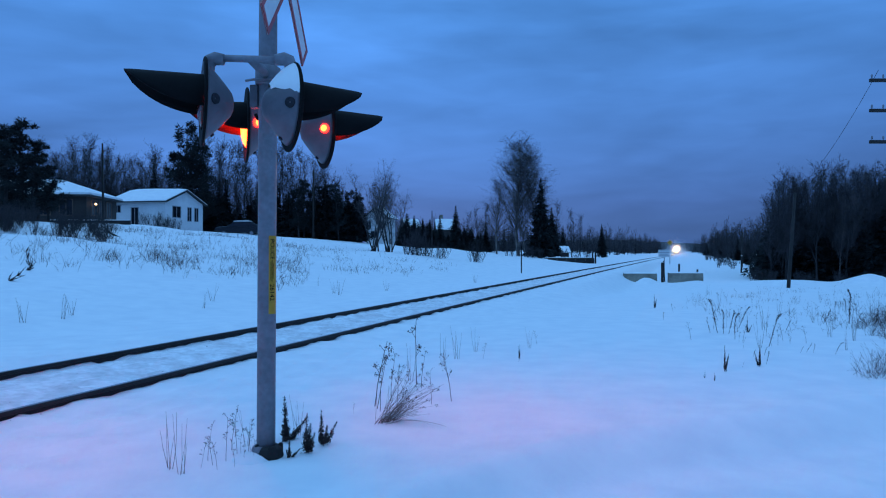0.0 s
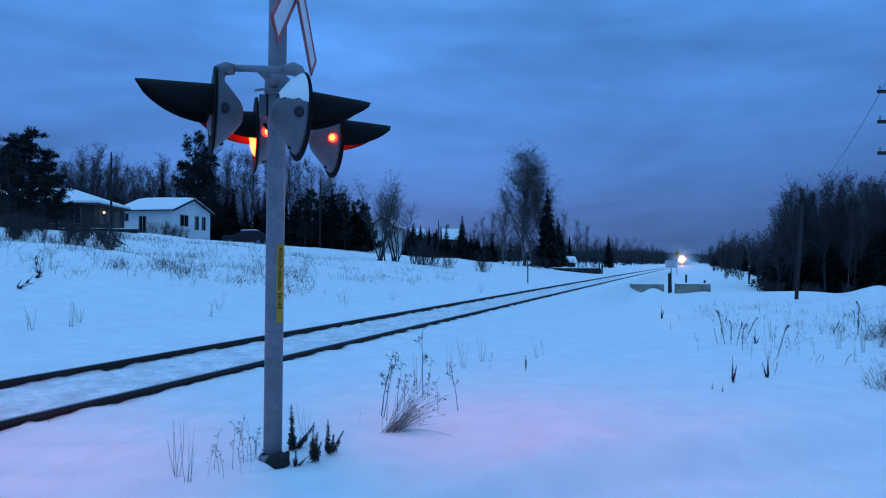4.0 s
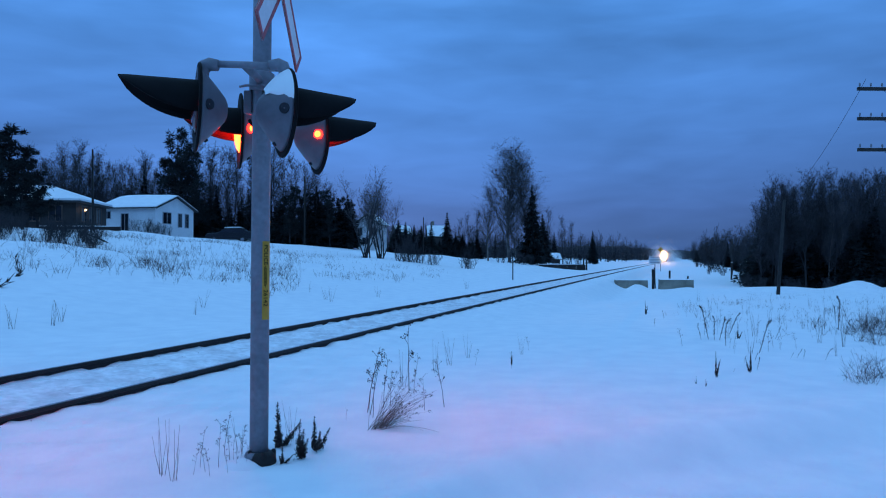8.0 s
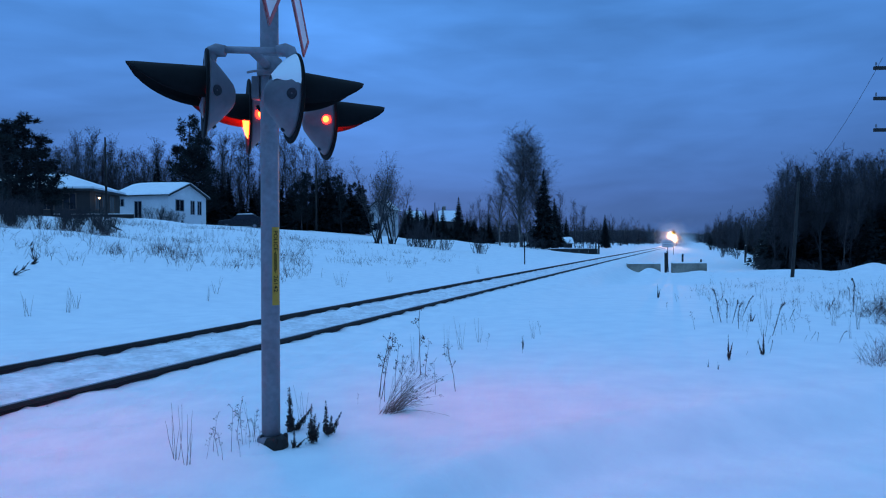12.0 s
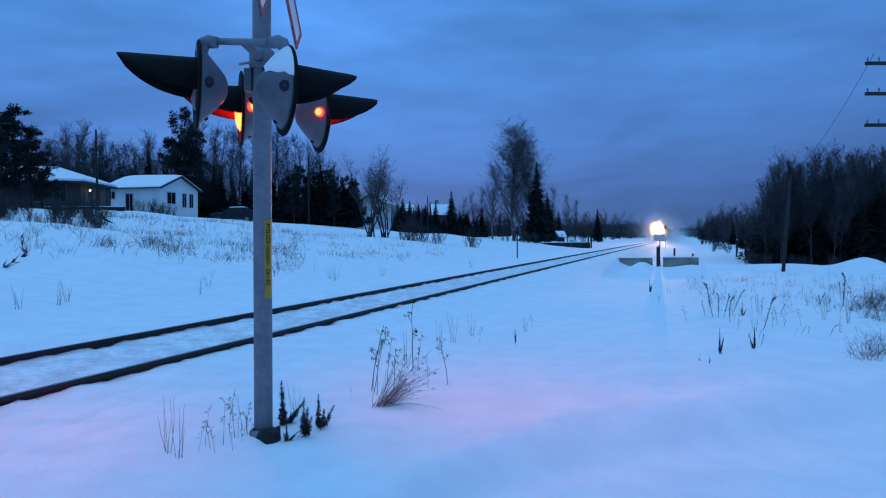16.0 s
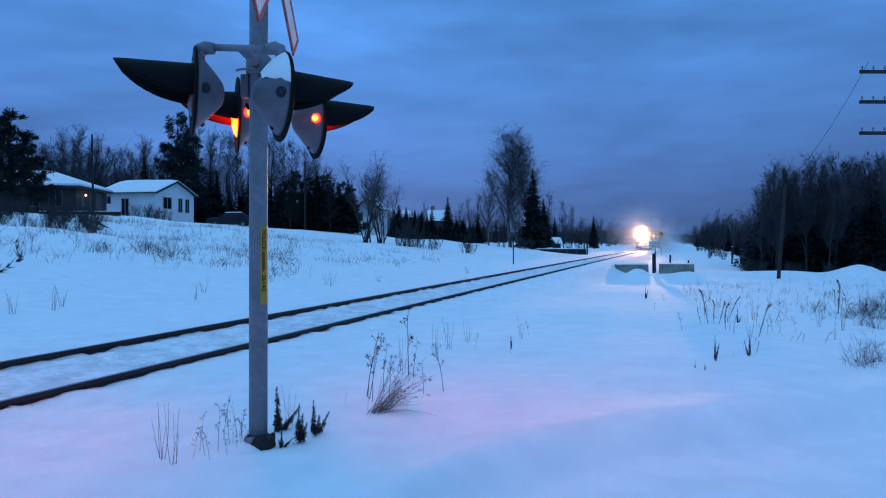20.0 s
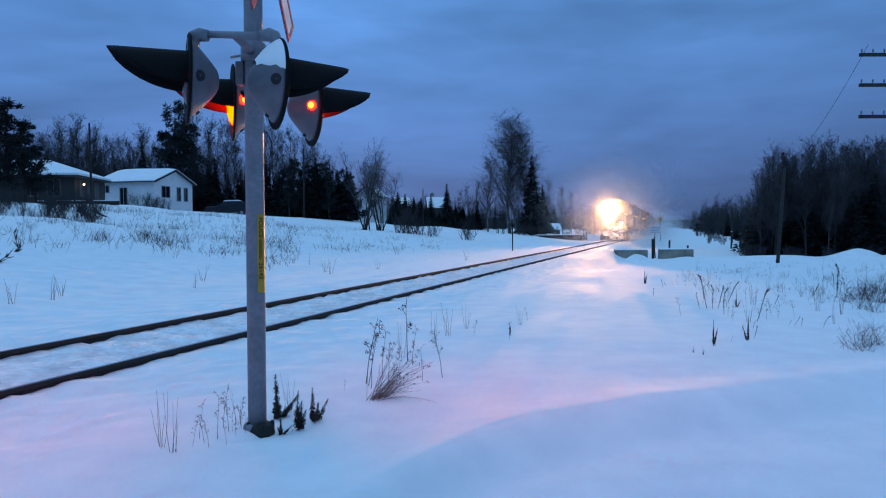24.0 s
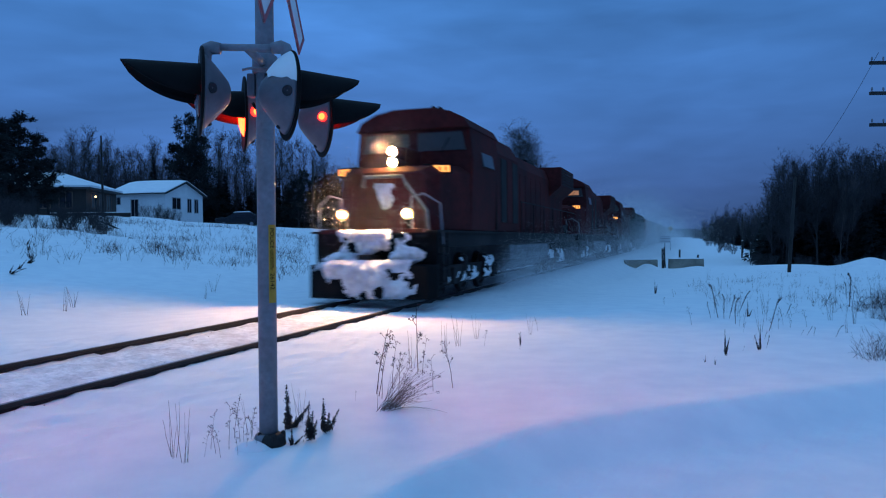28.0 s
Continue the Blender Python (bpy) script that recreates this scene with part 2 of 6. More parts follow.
# ---- mesh tools ----
class Mesh:
    """Vertices and faces of one part."""

    def __init__(self):
        self.v, self.f = [], []

    def add(self, verts, faces):
        k = len(self.v)
        self.v += [tuple(p) for p in verts]
        self.f += [tuple(i + k for i in q) for q in faces]
        return self

    def box(self, c, s, m=None):
        x, y, z = (d / 2 for d in s)
        pts = [Vector((a * x, b * y, e * z)) for a in (-1, 1) for b in (-1, 1) for e in (-1, 1)]
        pts = [(m @ p if m else p) + Vector(c) for p in pts]
        return self.add(pts, [(0, 1, 3, 2), (4, 6, 7, 5), (0, 4, 5, 1), (2, 3, 7, 6), (0, 2, 6, 4), (1, 5, 7, 3)])

    def tube(self, pts, radii, n=8, caps=True):
        pts = [Vector(p) for p in pts]
        if not isinstance(radii, (list, tuple)):
            radii = [radii] * len(pts)
        rings, side = [], None
        for i, p in enumerate(pts):
            d = (pts[min(i + 1, len(pts) - 1)] - pts[max(i - 1, 0)]).normalized()
            if side is None:
                side = d.orthogonal().normalized()
            side = (side - d * side.dot(d))
            side = side.normalized() if side.length > 1e-6 else d.orthogonal().normalized()
            up = d.cross(side)
            rings.append([p + (side * math.cos(a) + up * math.sin(a)) * radii[i] for a in (2 * math.pi * j / n for j in range(n))])
        faces = [(i * n + j, i * n + (j + 1) % n, (i + 1) * n + (j + 1) % n, (i + 1) * n + j) for i in range(len(pts) - 1) for j in range(n)]
        if caps:
            faces += [tuple(range(n))[::-1], tuple((len(pts) - 1) * n + j for j in range(n))]
        return self.add([q for r in rings for q in r], faces)

    def lathe(self, profile, n=24, m=None, caps=True, arc=(0.0, 360.0)):
        """profile: (radius, height) along the local z axis."""
        full = abs(arc[1] - arc[0]) > 359.9
        k = n if full else n + 1
        verts = []
        for r, z in profile:
            for j in range(k):
                a = radians(arc[0] + (arc[1] - arc[0]) * j / n)
                p = Vector((r * math.cos(a), r * math.sin(a), z))
                verts.append(m @ p if m else p)
        faces = []
        for i in range(len(profile) - 1):
            for j in range(n):
                j2 = (j + 1) % k
                faces.append((i * k + j, i * k + j2, (i + 1) * k + j2, (i + 1) * k + j))
        if caps and full:
            faces += [tuple(range(k))[::-1], tuple((len(profile) - 1) * k + j for j in range(k))]
        return self.add(verts, faces)

    def prism(self, poly, a, b, axis="x"):
        """A flat outline drawn out from a to b along an axis; the outline is in the two other axes, in order."""
        def put(p, t):
            return {"x": (t, p[0], p[1]), "y": (p[0], t, p[1]), "z": (p[0], p[1], t)}[axis]
        n = len(poly)
        verts = [put(p, a) for p in poly] + [put(p, b) for p in poly]
        return self.add(verts, [(i, (i + 1) % n, n + (i + 1) % n, n + i) for i in range(n)] + [tuple(range(n))[::-1], tuple(range(n, 2 * n))])

    def data(self, name, mat, bevel=0.0, smooth=False):
        me = bpy.data.meshes.new(name)
        me.from_pydata(self.v, [], self.f)
        bm = bmesh.new()
        bm.from_mesh(me)
        if len(self.f) < 4000:
            bmesh.ops.recalc_face_normals(bm, faces=bm.faces)
        if bevel:
            edges = [e for e in bm.edges if len(e.link_faces) == 2 and e.calc_face_angle(0) > 0.5]
            bmesh.ops.bevel(bm, geom=edges, offset=bevel, segments=2, affect="EDGES", profile=0.6)
        bm.to_mesh(me)
        bm.free()
        if smooth:
            me.shade_smooth()
        me.materials.append(mat)
        return me


def part(name, mesh, mat, parent=None, label="", bevel=0.0, smooth=False, at=None):
    ob = new(name, mesh.data(name, mat, bevel, smooth) if isinstance(mesh, Mesh) else mesh)
    ob.parent = parent
    if at is not None:
        ob.matrix_basis = at
    return tagged(ob, label)


def thing(name, at, label, category, group="", kind=""):
    ob = new(name)
    ob.empty_display_size = 0.1
    ob.matrix_basis = at
    return tagged(ob, label, category, group, kind)


def writing(text, size, mat, name, parent, at, depth=0.002):
    cu = bpy.data.curves.new(name, "FONT")
    cu.body, cu.size, cu.extrude, cu.align_x, cu.align_y = text, size, depth, "CENTER", "CENTER"
    tmp = bpy.data.objects.new(name, cu)
    scene.collection.objects.link(tmp)
    me = bpy.data.meshes.new_from_object(tmp.evaluated_get(bpy.context.evaluated_depsgraph_get()))
    bpy.data.objects.remove(tmp)
    me.materials.clear()
    me.materials.append(mat)
    ob = new(name, me)
    ob.parent, ob.matrix_basis = parent, at
    return ob


# ---- the lie of the land ----
def line_x(y):
    """The track's centre line."""
    yc = np.clip(y, -40, 560)
    x = -6.857 + 0.3284 * yc + 6.28e-5 * yc ** 2 - 9.47e-8 * yc ** 3
    return x + line_dx(yc) * (y - yc)


def line_dx(y):
    yc = np.clip(y, -40, 560)
    return 0.3284 + 2 * 6.28e-5 * yc - 3 * 9.47e-8 * yc ** 2


def rail_z(y):
    return 0.153 - 0.00223 * np.clip(y, -40, 700)


def ease(t):
    t = np.clip(t, 0, 1)
    return t * t * (3 - 2 * t)


WAVES = [(random.uniform(0, 6.28), random.uniform(0, 6.28), random.uniform(0.7, 1.3)) for _ in range(40)]


def ripple(x, y, size, k=0):
    """Smooth uneven ground, about -1 to 1, with humps of that size."""
    t = 0
    for i in range(8):
        a, ph, f = WAVES[(i + 8 * k) % 40]
        w = 6.283 / size * f
        t = t + np.sin((x * np.cos(a) + y * np.sin(a)) * w + ph + 0.8 * np.sin(0.53 * w * (x * np.sin(a) - y * np.cos(a)) + 2 * ph))
    return t / 4.0


def bank_y(x):
    """The edge of the ploughed road, as a line y over x."""
    xc = np.maximum(x, -0.5)
    return 4.86 + 0.36 * xc + 0.9 * (1 - np.exp(-xc / 0.8)) + 2.2 * np.minimum(x + 0.5, 0)


def ground(x, y):
    """The height of the snow."""
    x, y = np.asarray(x, float), np.asarray(y, float)
    q = (x - line_x(y)) / np.sqrt(1 + line_dx(y) ** 2)
    zr = rail_z(y)
    bed = zr - 0.078 - 0.049 * np.clip(q, -1.6, 1.6) + 0.018 * ripple(x, y, 0.9) + 0.016 * ripple(x, y, 0.33, 1) + 0.010 * ripple(x, y, 0.19, 2)
    for rq in (-0.7525, 0.7525):
        inner = -1 if rq > 0 else 1
        bed = bed - 0.035 * np.exp(-((q - rq - inner * 0.09) / 0.06) ** 2)
    # towards the road and the field
    fall = -0.90 * ease((y - 10) / 42) - 0.45 * ease((q - 7) / 22) * ease((y - 14) / 40)
    right = fall + 0.022 * ripple(x, y, 6.0, 2) * ease(y / 8) + 0.006 * ripple(x, y, 1.7, 3) + (0.10 * ripple(x, y, 17, 4) + 0.10 * ripple(x, y, 5.0, 0) * ease((q - 9) / 8)) * ease((y - 12) / 20)
    e = y - bank_y(x)
    road = ease(-e / 0.72)
    right = right - 0.20 * road + 0.045 * np.exp(-(e / 0.45) ** 2) + 0.012 * ripple(x, y, 0.7, 1) * road
    for mx, my, ms, mh in ((30.6, 51.5, 1.7, 0.95), (35.0, 53.0, 2.4, 0.6), (24.5, 50.0, 4.0, 0.45), (14.95, 53.2, 0.75, 0.50), (18.6, 53.1, 0.9, 0.22), (13.4, 53.7, 0.9, -0.34), (19.6, 53.5, 0.7, -0.14)):
        right = right + mh * np.exp(-((x - mx) ** 2 + (y - my) ** 2) / (2 * ms * ms * 0.5))
    # the slope up to the houses
    run = np.maximum(-q - 4.2, 0)
    steep = 0.102 - 0.066 * ease((y - 55) / 110)
    up = steep * (np.minimum(run, 36) + 0.35 * np.maximum(run - 36, 0))
    up = np.where(run > 110, steep * (36 + 0.35 * 74), up)
    left = zr - 0.02 + up + (0.08 * ripple(x, y, 5.5, 2) + 0.03 * ripple(x, y, 2.0, 3)) * ease(run / 9) + 0.22 * ripple(x, y, 15, 4) * ease(run / 16) + (0.016 + 0.022 * ease(run / 6)) * ripple(x, y, 0.9, 1) + 0.030 * ripple(x, y, 1.5, 0) * ease(run / 7)
    left = left + 0.55 * np.exp(-((q + 5.5) / 1.9) ** 2) * np.exp(-((y - 66) / 9.0) ** 2)
    z = bed + (right - bed) * ease((q - 1.5) / 2.0)
    return z + (left - z) * ease((-q - 1.5) / 1.8)


def gz(x, y):
    return float(ground(x, y))


def plot(bearing, dip):
    """The place on the snow that lies on that bearing and dip (both as tangents) from the eye."""
    lo, hi = 0.5, 0.5
    while hi < 400 and gz(bearing * hi, hi) < EYE - dip * hi:
        lo, hi = hi, hi * 1.04
    for _ in range(22):
        mid = (lo + hi) / 2
        if gz(bearing * mid, mid) < EYE - dip * mid:
            lo = mid
        else:
            hi = mid
    return bearing * hi, hi, gz(bearing * hi, hi)


def spread(steps):
    """Grid lines from (start, end, step at the start, step at the end)."""
    out = []
    for a, b, d0, d1 in steps:
        t = a
        while t < b - 1e-6:
            out.append(t)
            t += d0 + (d1 - d0) * (t - a) / (b - a)
    return np.array(out + [steps[-1][1]])


def build_ground():
    ys = spread([(-420, -40, 60, 8), (-40, 2, 8, 0.25), (2, 14, 0.10, 0.14), (14, 70, 0.16, 0.8), (70, 300, 0.8, 8), (300, 2600, 9, 260)])
    ws = spread([(-1900, -120, 200, 6), (-120, -50, 5, 1.2), (-50, -14, 1.0, 0.30), (-14, -2.4, 0.28, 0.12), (-2.4, 2.6, 0.045, 0.045), (2.6, 16, 0.10, 0.14), (16, 60, 0.2, 2.2), (60, 1900, 3, 220)])
    Y, W = np.meshgrid(ys, ws, indexing="ij")
    X = line_x(Y) + W
    Z = ground(X, Y)
    n, k = Y.shape
    me = bpy.data.meshes.new("ground")
    verts = np.stack([X, Y, Z], -1).reshape(-1, 3)
    idx = np.arange(n * k).reshape(n, k)
    quads = np.stack([idx[:-1, :-1], idx[:-1, 1:], idx[1:, 1:], idx[1:, :-1]], -1).reshape(-1, 4)
    me.vertices.add(len(verts))
    me.vertices.foreach_set("co", verts.ravel())
    me.loops.add(quads.size)
    me.loops.foreach_set("vertex_index", quads.ravel().astype(np.int32))
    me.polygons.add(len(quads))
    me.polygons.foreach_set("loop_start", np.arange(0, quads.size, 4, dtype=np.int32))
    me.update(calc_edges=True)
    me.validate()
    me.shade_smooth()
    me.materials.append(SNOW)
    tagged(new("ground", me), "drifted blue-white snow over field and slope", "snow", kind="structure")


build_ground()


# ---- the railway ----
def build_track():
    track = thing("railway_track", pose(0, 0, 0), "single railway track half buried in snow", "railway track", kind="structure")
    ys = spread([(-60, 40, 1.0, 1.0), (40, 200, 1.5, 6), (200, 800, 8, 20)])
    head = [(-0.036, -0.004), (-0.030, 0.0), (0.030, 0.0), (0.036, -0.004), (0.036, -0.036), (0.010, -0.046), (0.010, -0.13), (0.07, -0.15), (0.07, -0.165), (-0.07, -0.165), (-0.07, -0.15), (-0.010, -0.13), (-0.010, -0.046), (-0.036, -0.036)]
    for rq, lift, label in ((0.7525, -0.037, "dark steel rail beside the field"), (-0.7525, 0.037, "dark steel rail beside the slope")):
        mesh, top = Mesh(), Mesh()
        verts, tops = [], []
        for y in ys:
            d = float(line_dx(y))
            c = 1 / math.sqrt(1 + d * d)
            x0, y0, z0 = float(line_x(y)) + rq * c, y - rq * d * c, float(rail_z(y)) + lift
            verts += [(x0 + a * c, y0 - a * d * c, z0 + b) for a, b in head]
            tops += [(x0 + a * c, y0 - a * d * c, z0 + 0.0025) for a in (-0.024, 0.024)]
        n = len(head)
        mesh.add(verts, [(i * n + j, i * n + (j + 1) % n, (i + 1) * n + (j + 1) % n, (i + 1) * n + j) for i in range(len(ys) - 1) for j in range(n)])
        top.add(tops, [(2 * i, 2 * i + 1, 2 * i + 3, 2 * i + 2) for i in range(len(ys) - 1)])
        rail = part("rail", mesh, RUST, track, label)
        part("running_surface", top, RAILTOP, rail, "worn bright rail top")
    # grimy, trodden snow between the rails
    yy, qq = np.meshgrid(np.arange(-6, 70, 0.16), np.concatenate([np.arange(-0.68, 0.69, 0.05), [0.70]]), indexing="ij")
    cc = 1 / np.sqrt(1 + line_dx(yy) ** 2)
    bx, by = line_x(yy) + qq * cc, yy - qq * line_dx(yy) * cc
    bz = ground(bx, by) + 0.012 - 0.05 * (np.abs(qq) > 0.66)
    k = yy.shape[1]
    bed = Mesh().add(np.stack([bx, by, bz], -1).reshape(-1, 3).tolist(), [(i * k + j, i * k + j + 1, (i + 1) * k + j + 1, (i + 1) * k + j) for i in range(yy.shape[0] - 1) for j in range(k - 1)])
    part("bed_snow", bed, BED_SNOW, track, "grimy snow between the rails", smooth=True)
    specks = Mesh()
    rng = random.Random(5)
    for _ in range(1500):
        y = 1.5 + 26 * rng.random() ** 1.6
        q = rng.choice((-0.75, 0.75, 0.75)) * rng.uniform(0.45, 1.0) + rng.gauss(0, 0.16)
        x = float(line_x(y)) + q
        z, r = gz(x, y), rng.uniform(0.004, 0.012)
        specks.add([(x + r * rng.uniform(0.6, 1.4), y, z), (x, y + r, z), (x - r, y, z), (x, y - r * rng.uniform(0.6, 1.6), z), (x, y, z + r * 0.7)], [(0, 1, 4), (1, 2, 4), (2, 3, 4), (3, 0, 4)])
    ob = part("ballast_crumb", specks, TANK)
    tagged(ob, "dark crumbs of ballast on the snow", "ballast", kind="stuff")


build_track()


# ---- the crossing signal ----
MAST = (-1.322, 5.40)
FLASHERS = []          # (glowing part, pose when lit, pose when dark, which half of the beat)


def facing(az, tilt=0.0):
    """Turns local z to a compass bearing from straight ahead, with local y up."""
    d = Vector((math.sin(radians(az)) * math.cos(radians(tilt)), math.cos(radians(az)) * math.cos(radians(tilt)), math.sin(radians(tilt))))
    return d.to_track_quat("Z", "Y").to_matrix().to_4x4()


def crossing_lamp(mast, at, az, side, half, snow=False, tilt=0.0):
    """A flashing lamp: round background, long hood, tapered housing, lens, small side light."""
    m = Matrix.Translation(at) @ facing(az, tilt)
    lamp = part("signal_lamp", Mesh().lathe([(0.264, -0.010), (0.250, -0.028), (0.185, -0.092), (0.125, -0.146), (0.080, -0.182), (0.045, -0.196), (0.010, -0.200)], 36), HOUSING, mast, "grey tapered lamp housing", smooth=True, at=m)
    part("background", Mesh().lathe([(0.19, -0.006), (0.296, -0.010), (0.305, -0.004), (0.305, 0.006), (0.296, 0.010), (0.19, 0.006)], 40, caps=False), BLACK, lamp, "round black background")
    hood = Mesh()
    n, k = 18, 10
    verts, faces = [], []
    for layer, r0 in ((0, 0.187), (1, 0.180)):
        for i in range(k + 1):
            f = i / k
            span = 104 * math.sqrt(max(0.0, 1 - f ** 1.7)) + 4
            for j in range(n + 1):
                a = radians(90 + span * (2 * j / n - 1))
                verts.append((r0 * math.cos(a), r0 * math.sin(a) - 0.02 * f, -0.002 + 0.504 * f))
    w = n + 1
    for layer in (0, 1):
        o = layer * w * (k + 1)
        faces += [(o + i * w + j, o + i * w + j + 1, o + (i + 1) * w + j + 1, o + (i + 1) * w + j) for i in range(k) for j in range(n)]
    o = w * (k + 1)
    for j in range(n):
        faces.append((k * w + j, k * w + j + 1, o + k * w + j + 1, o + k * w + j))
    for i in range(k):
        faces += [(i * w, (i + 1) * w, o + (i + 1) * w, o + i * w), (i * w + n, (i + 1) * w + n, o + (i + 1) * w + n, o + i * w + n)]
    part("hood", hood.add(verts, faces), BLACK, lamp, "long black hood", smooth=True)
    part("lens", Mesh().lathe([(0.178, 0.004), (0.145, 0.022), (0.09, 0.036), (0.04, 0.042), (0.005, 0.043)], 32), DARK_LENS, lamp, "dark red lens", smooth=True)
    glow = part("lit_lens", Mesh().lathe([(0.176, -0.008), (0.145, 0.012), (0.09, 0.028), (0.04, 0.034), (0.005, 0.035)], 32), RED_LENS, lamp, "glowing red lens", smooth=True)
    FLASHERS.append((glow, pose(0, 0, 0.014), pose(0, 0, -0.05), half))
    # the small side light, on the flank of the housing
    ring = Matrix.Translation((side * 0.219, -0.01, -0.062)) @ pose(0, 0, 0, 0, side * 128, 0)
    part("side_light_socket", Mesh().lathe([(0.006, 0.001), (0.026, 0.002), (0.029, 0.007), (0.033, 0.009), (0.036, 0.004), (0.037, -0.006)], 18, caps=False), SOCKET, lamp, "dark rubber ring", at=ring)
    dot = part("side_light", Mesh().lathe([(0.037, 0.0), (0.036, 0.012), (0.024, 0.020), (0.002, 0.023)], 16), RED_DOT, lamp, "glowing red side light", smooth=True)
    FLASHERS.append((dot, ring, ring @ pose(0, 0, -0.06), half))
    core = part("bulb", Mesh().lathe([(0.027, 0.012), (0.025, 0.024), (0.014, 0.030), (0.001, 0.032)], 14), RED_CORE, lamp, "white-hot bulb of the side light", smooth=True)
    FLASHERS.append((core, ring, ring @ pose(0, 0, -0.06), half))
    part("drain_cap", Mesh().lathe([(0.003, -0.016), (0.013, -0.015), (0.015, -0.010), (0.015, 0.008)], 12, pose(0, -0.214, -0.060, -50, 0, 0)), SOCKET, lamp, "small dark drain cap")
    if snow:
        cap = Mesh()
        verts, faces, nn, kk = [], [], 18, 7
        for i in range(kk):
            f = i / (kk - 1)
            z, base = -0.012 - 0.150 * f, 0.262 - 0.135 * f
            for j in range(nn + 1):
                t = j / nn
                reach = 62 - 30 * f + 5 * math.sin(3.1 * f + 1)
                a = radians(104 + reach * (2 * t - 1) + 3 * math.sin(7 * t + 2 * i))
                puff = math.sqrt(max(0.0, math.sin(math.pi * t))) * (0.35 + 0.65 * math.sin(math.pi * min(1.0, 0.25 + 0.75 * f)))
                rr = base + 0.052 * puff - 0.006
                verts.append((rr * math.cos(a), rr * math.sin(a), z))
        w = nn + 1
        faces = [(i * w + j, i * w + j + 1, (i + 1) * w + j + 1, (i + 1) * w + j) for i in range(kk - 1) for j in range(nn)]
        part("snow_cap", cap.add(verts, faces), SNOW, lamp, "cap of white snow", smooth=True)
    return lamp


def build_mast():
    mast = thing("crossing_signal", pose(MAST[0], MAST[1], 0, 0, 0.25, 0), "grey railway crossing signal mast with flashing red lamps", "crossing signal")
    part("pole", Mesh().lathe([(0.068, -0.3), (0.068, 2.9), (0.066, 4.3), (0.062, 4.32), (0.0, 4.34)], 28), GALV, mast, "grey steel pole", smooth=True)
    part("base_collar", Mesh().lathe([(0.105, -0.1), (0.105, 0.07), (0.098, 0.085), (0.078, 0.10), (0.078, 0.02)], 20), GALV, mast, "snow-dusted cast base", smooth=True)
    for a in (20, 110, 200, 290):
        c, s = math.cos(radians(a)), math.sin(radians(a))
        part("base_lug", Mesh().lathe([(0.018, 0.0), (0.018, 0.085), (0.010, 0.095)], 8, Matrix.Translation((0.028 + 0.085 * c, -0.02 + 0.085 * s, 0.015))), RUST, mast)
    part("base_foot", Mesh().lathe([(0.10, -0.06), (0.10, 0.02), (0.112, 0.05), (0.095, 0.10), (0.07, 0.12)], 9, pose(0.028, -0.02, -0.02)), RUST, mast, "dark cast foot", bevel=0.012)
    part("base_snow", Mesh().lathe([(0.17, -0.03), (0.14, 0.015), (0.09, 0.045), (0.03, 0.058)], 14, pose(-0.085, -0.075, 0)), SNOW, mast, "snow lying on the foot", smooth=True)
    zc = 2.845
    part("mast_clamp", Mesh().lathe([(0.078, zc - 0.07), (0.092, zc - 0.06), (0.092, zc + 0.06), (0.078, zc + 0.07)], 20), GALV, mast, smooth=True)
    for y, xl, xr in ((-0.47, -0.245, 0.225), (0.50, -0.17, 0.245)):
        bracket = part("cross_arm", Mesh().tube([(0, 0, zc), (0, y, zc)], 0.030, 12).tube([(xl, y, zc + 0.012), (xr, y, zc)], 0.024, 12), GALV, mast, "grey pipe arm", smooth=True)
        for x, d in ((xl, -1), (xr, 1)):
            part("elbow", Mesh().tube([(x - d * 0.06, y, zc), (x, y, zc + 0.008), (x + d * 0.03, y, zc - 0.005), (x + d * 0.045, y, zc - 0.04), (x + d * 0.045, y, zc - 0.10)], [0.038, 0.046, 0.047, 0.043, 0.038], 14), GALV, bracket, smooth=True)
            part("hanger", Mesh().tube([(x + d * 0.045, y, zc - 0.10), (x + d * 0.045, y, zc - 0.19)], 0.026, 10).lathe([(0.045, zc - 0.105), (0.045, zc - 0.09)], 12, Matrix.Translation((x + d * 0.045, y, 0))), GALV, bracket)
    box = part("junction_box", Mesh().box((-0.095, 0.0, 2.69), (0.06, 0.10, 0.17)), HOUSING, mast, "small grey junction box", bevel=0.012)
    part("cable_gland", Mesh().tube([(-0.10, 0.03, 2.57), (-0.09, 0.05, 2.54), (-0.06, 0.05, 2.52)], 0.012, 8), BLACK, box)
    part("u_bolt", Mesh().tube([(-0.15, -0.05, 2.80), (-0.09, -0.09, 2.80), (0.02, -0.10, 2.80), (0.09, -0.06, 2.80)], 0.010, 8), GALV, mast)
    crossing_lamp(mast, (-0.325, -0.47, 2.555), -112, 1, 1, tilt=1.5)
    crossing_lamp(mast, (0.270, -0.45, 2.525), 64, -1, 1, snow=True, tilt=-2)
    crossing_lamp(mast, (-0.288, 0.48, 2.560), -109, 1, 0)
    crossing_lamp(mast, (0.335, 0.56, 2.525), 65, -1, 0)
    # crossbuck: two white boards with red edges
    for s in (1, -1):
        m = pose(0.125, 0, 3.62, 0, 0, -3) @ pose(0, 0, 0, s * 45, 0, 0)
        board = part("crossbuck_board", Mesh().box((0.012 * (s + 1), 0, 0), (0.008, 0.23, 1.44)), WHITE_SIGN, mast, "white crossbuck board with red edge", at=m)
        for y in (-0.097, 0.097):
            part("red_edge", Mesh().box((0.012 * (s + 1), y, 0), (0.014, 0.036, 1.44)), RED_SIGN, board)
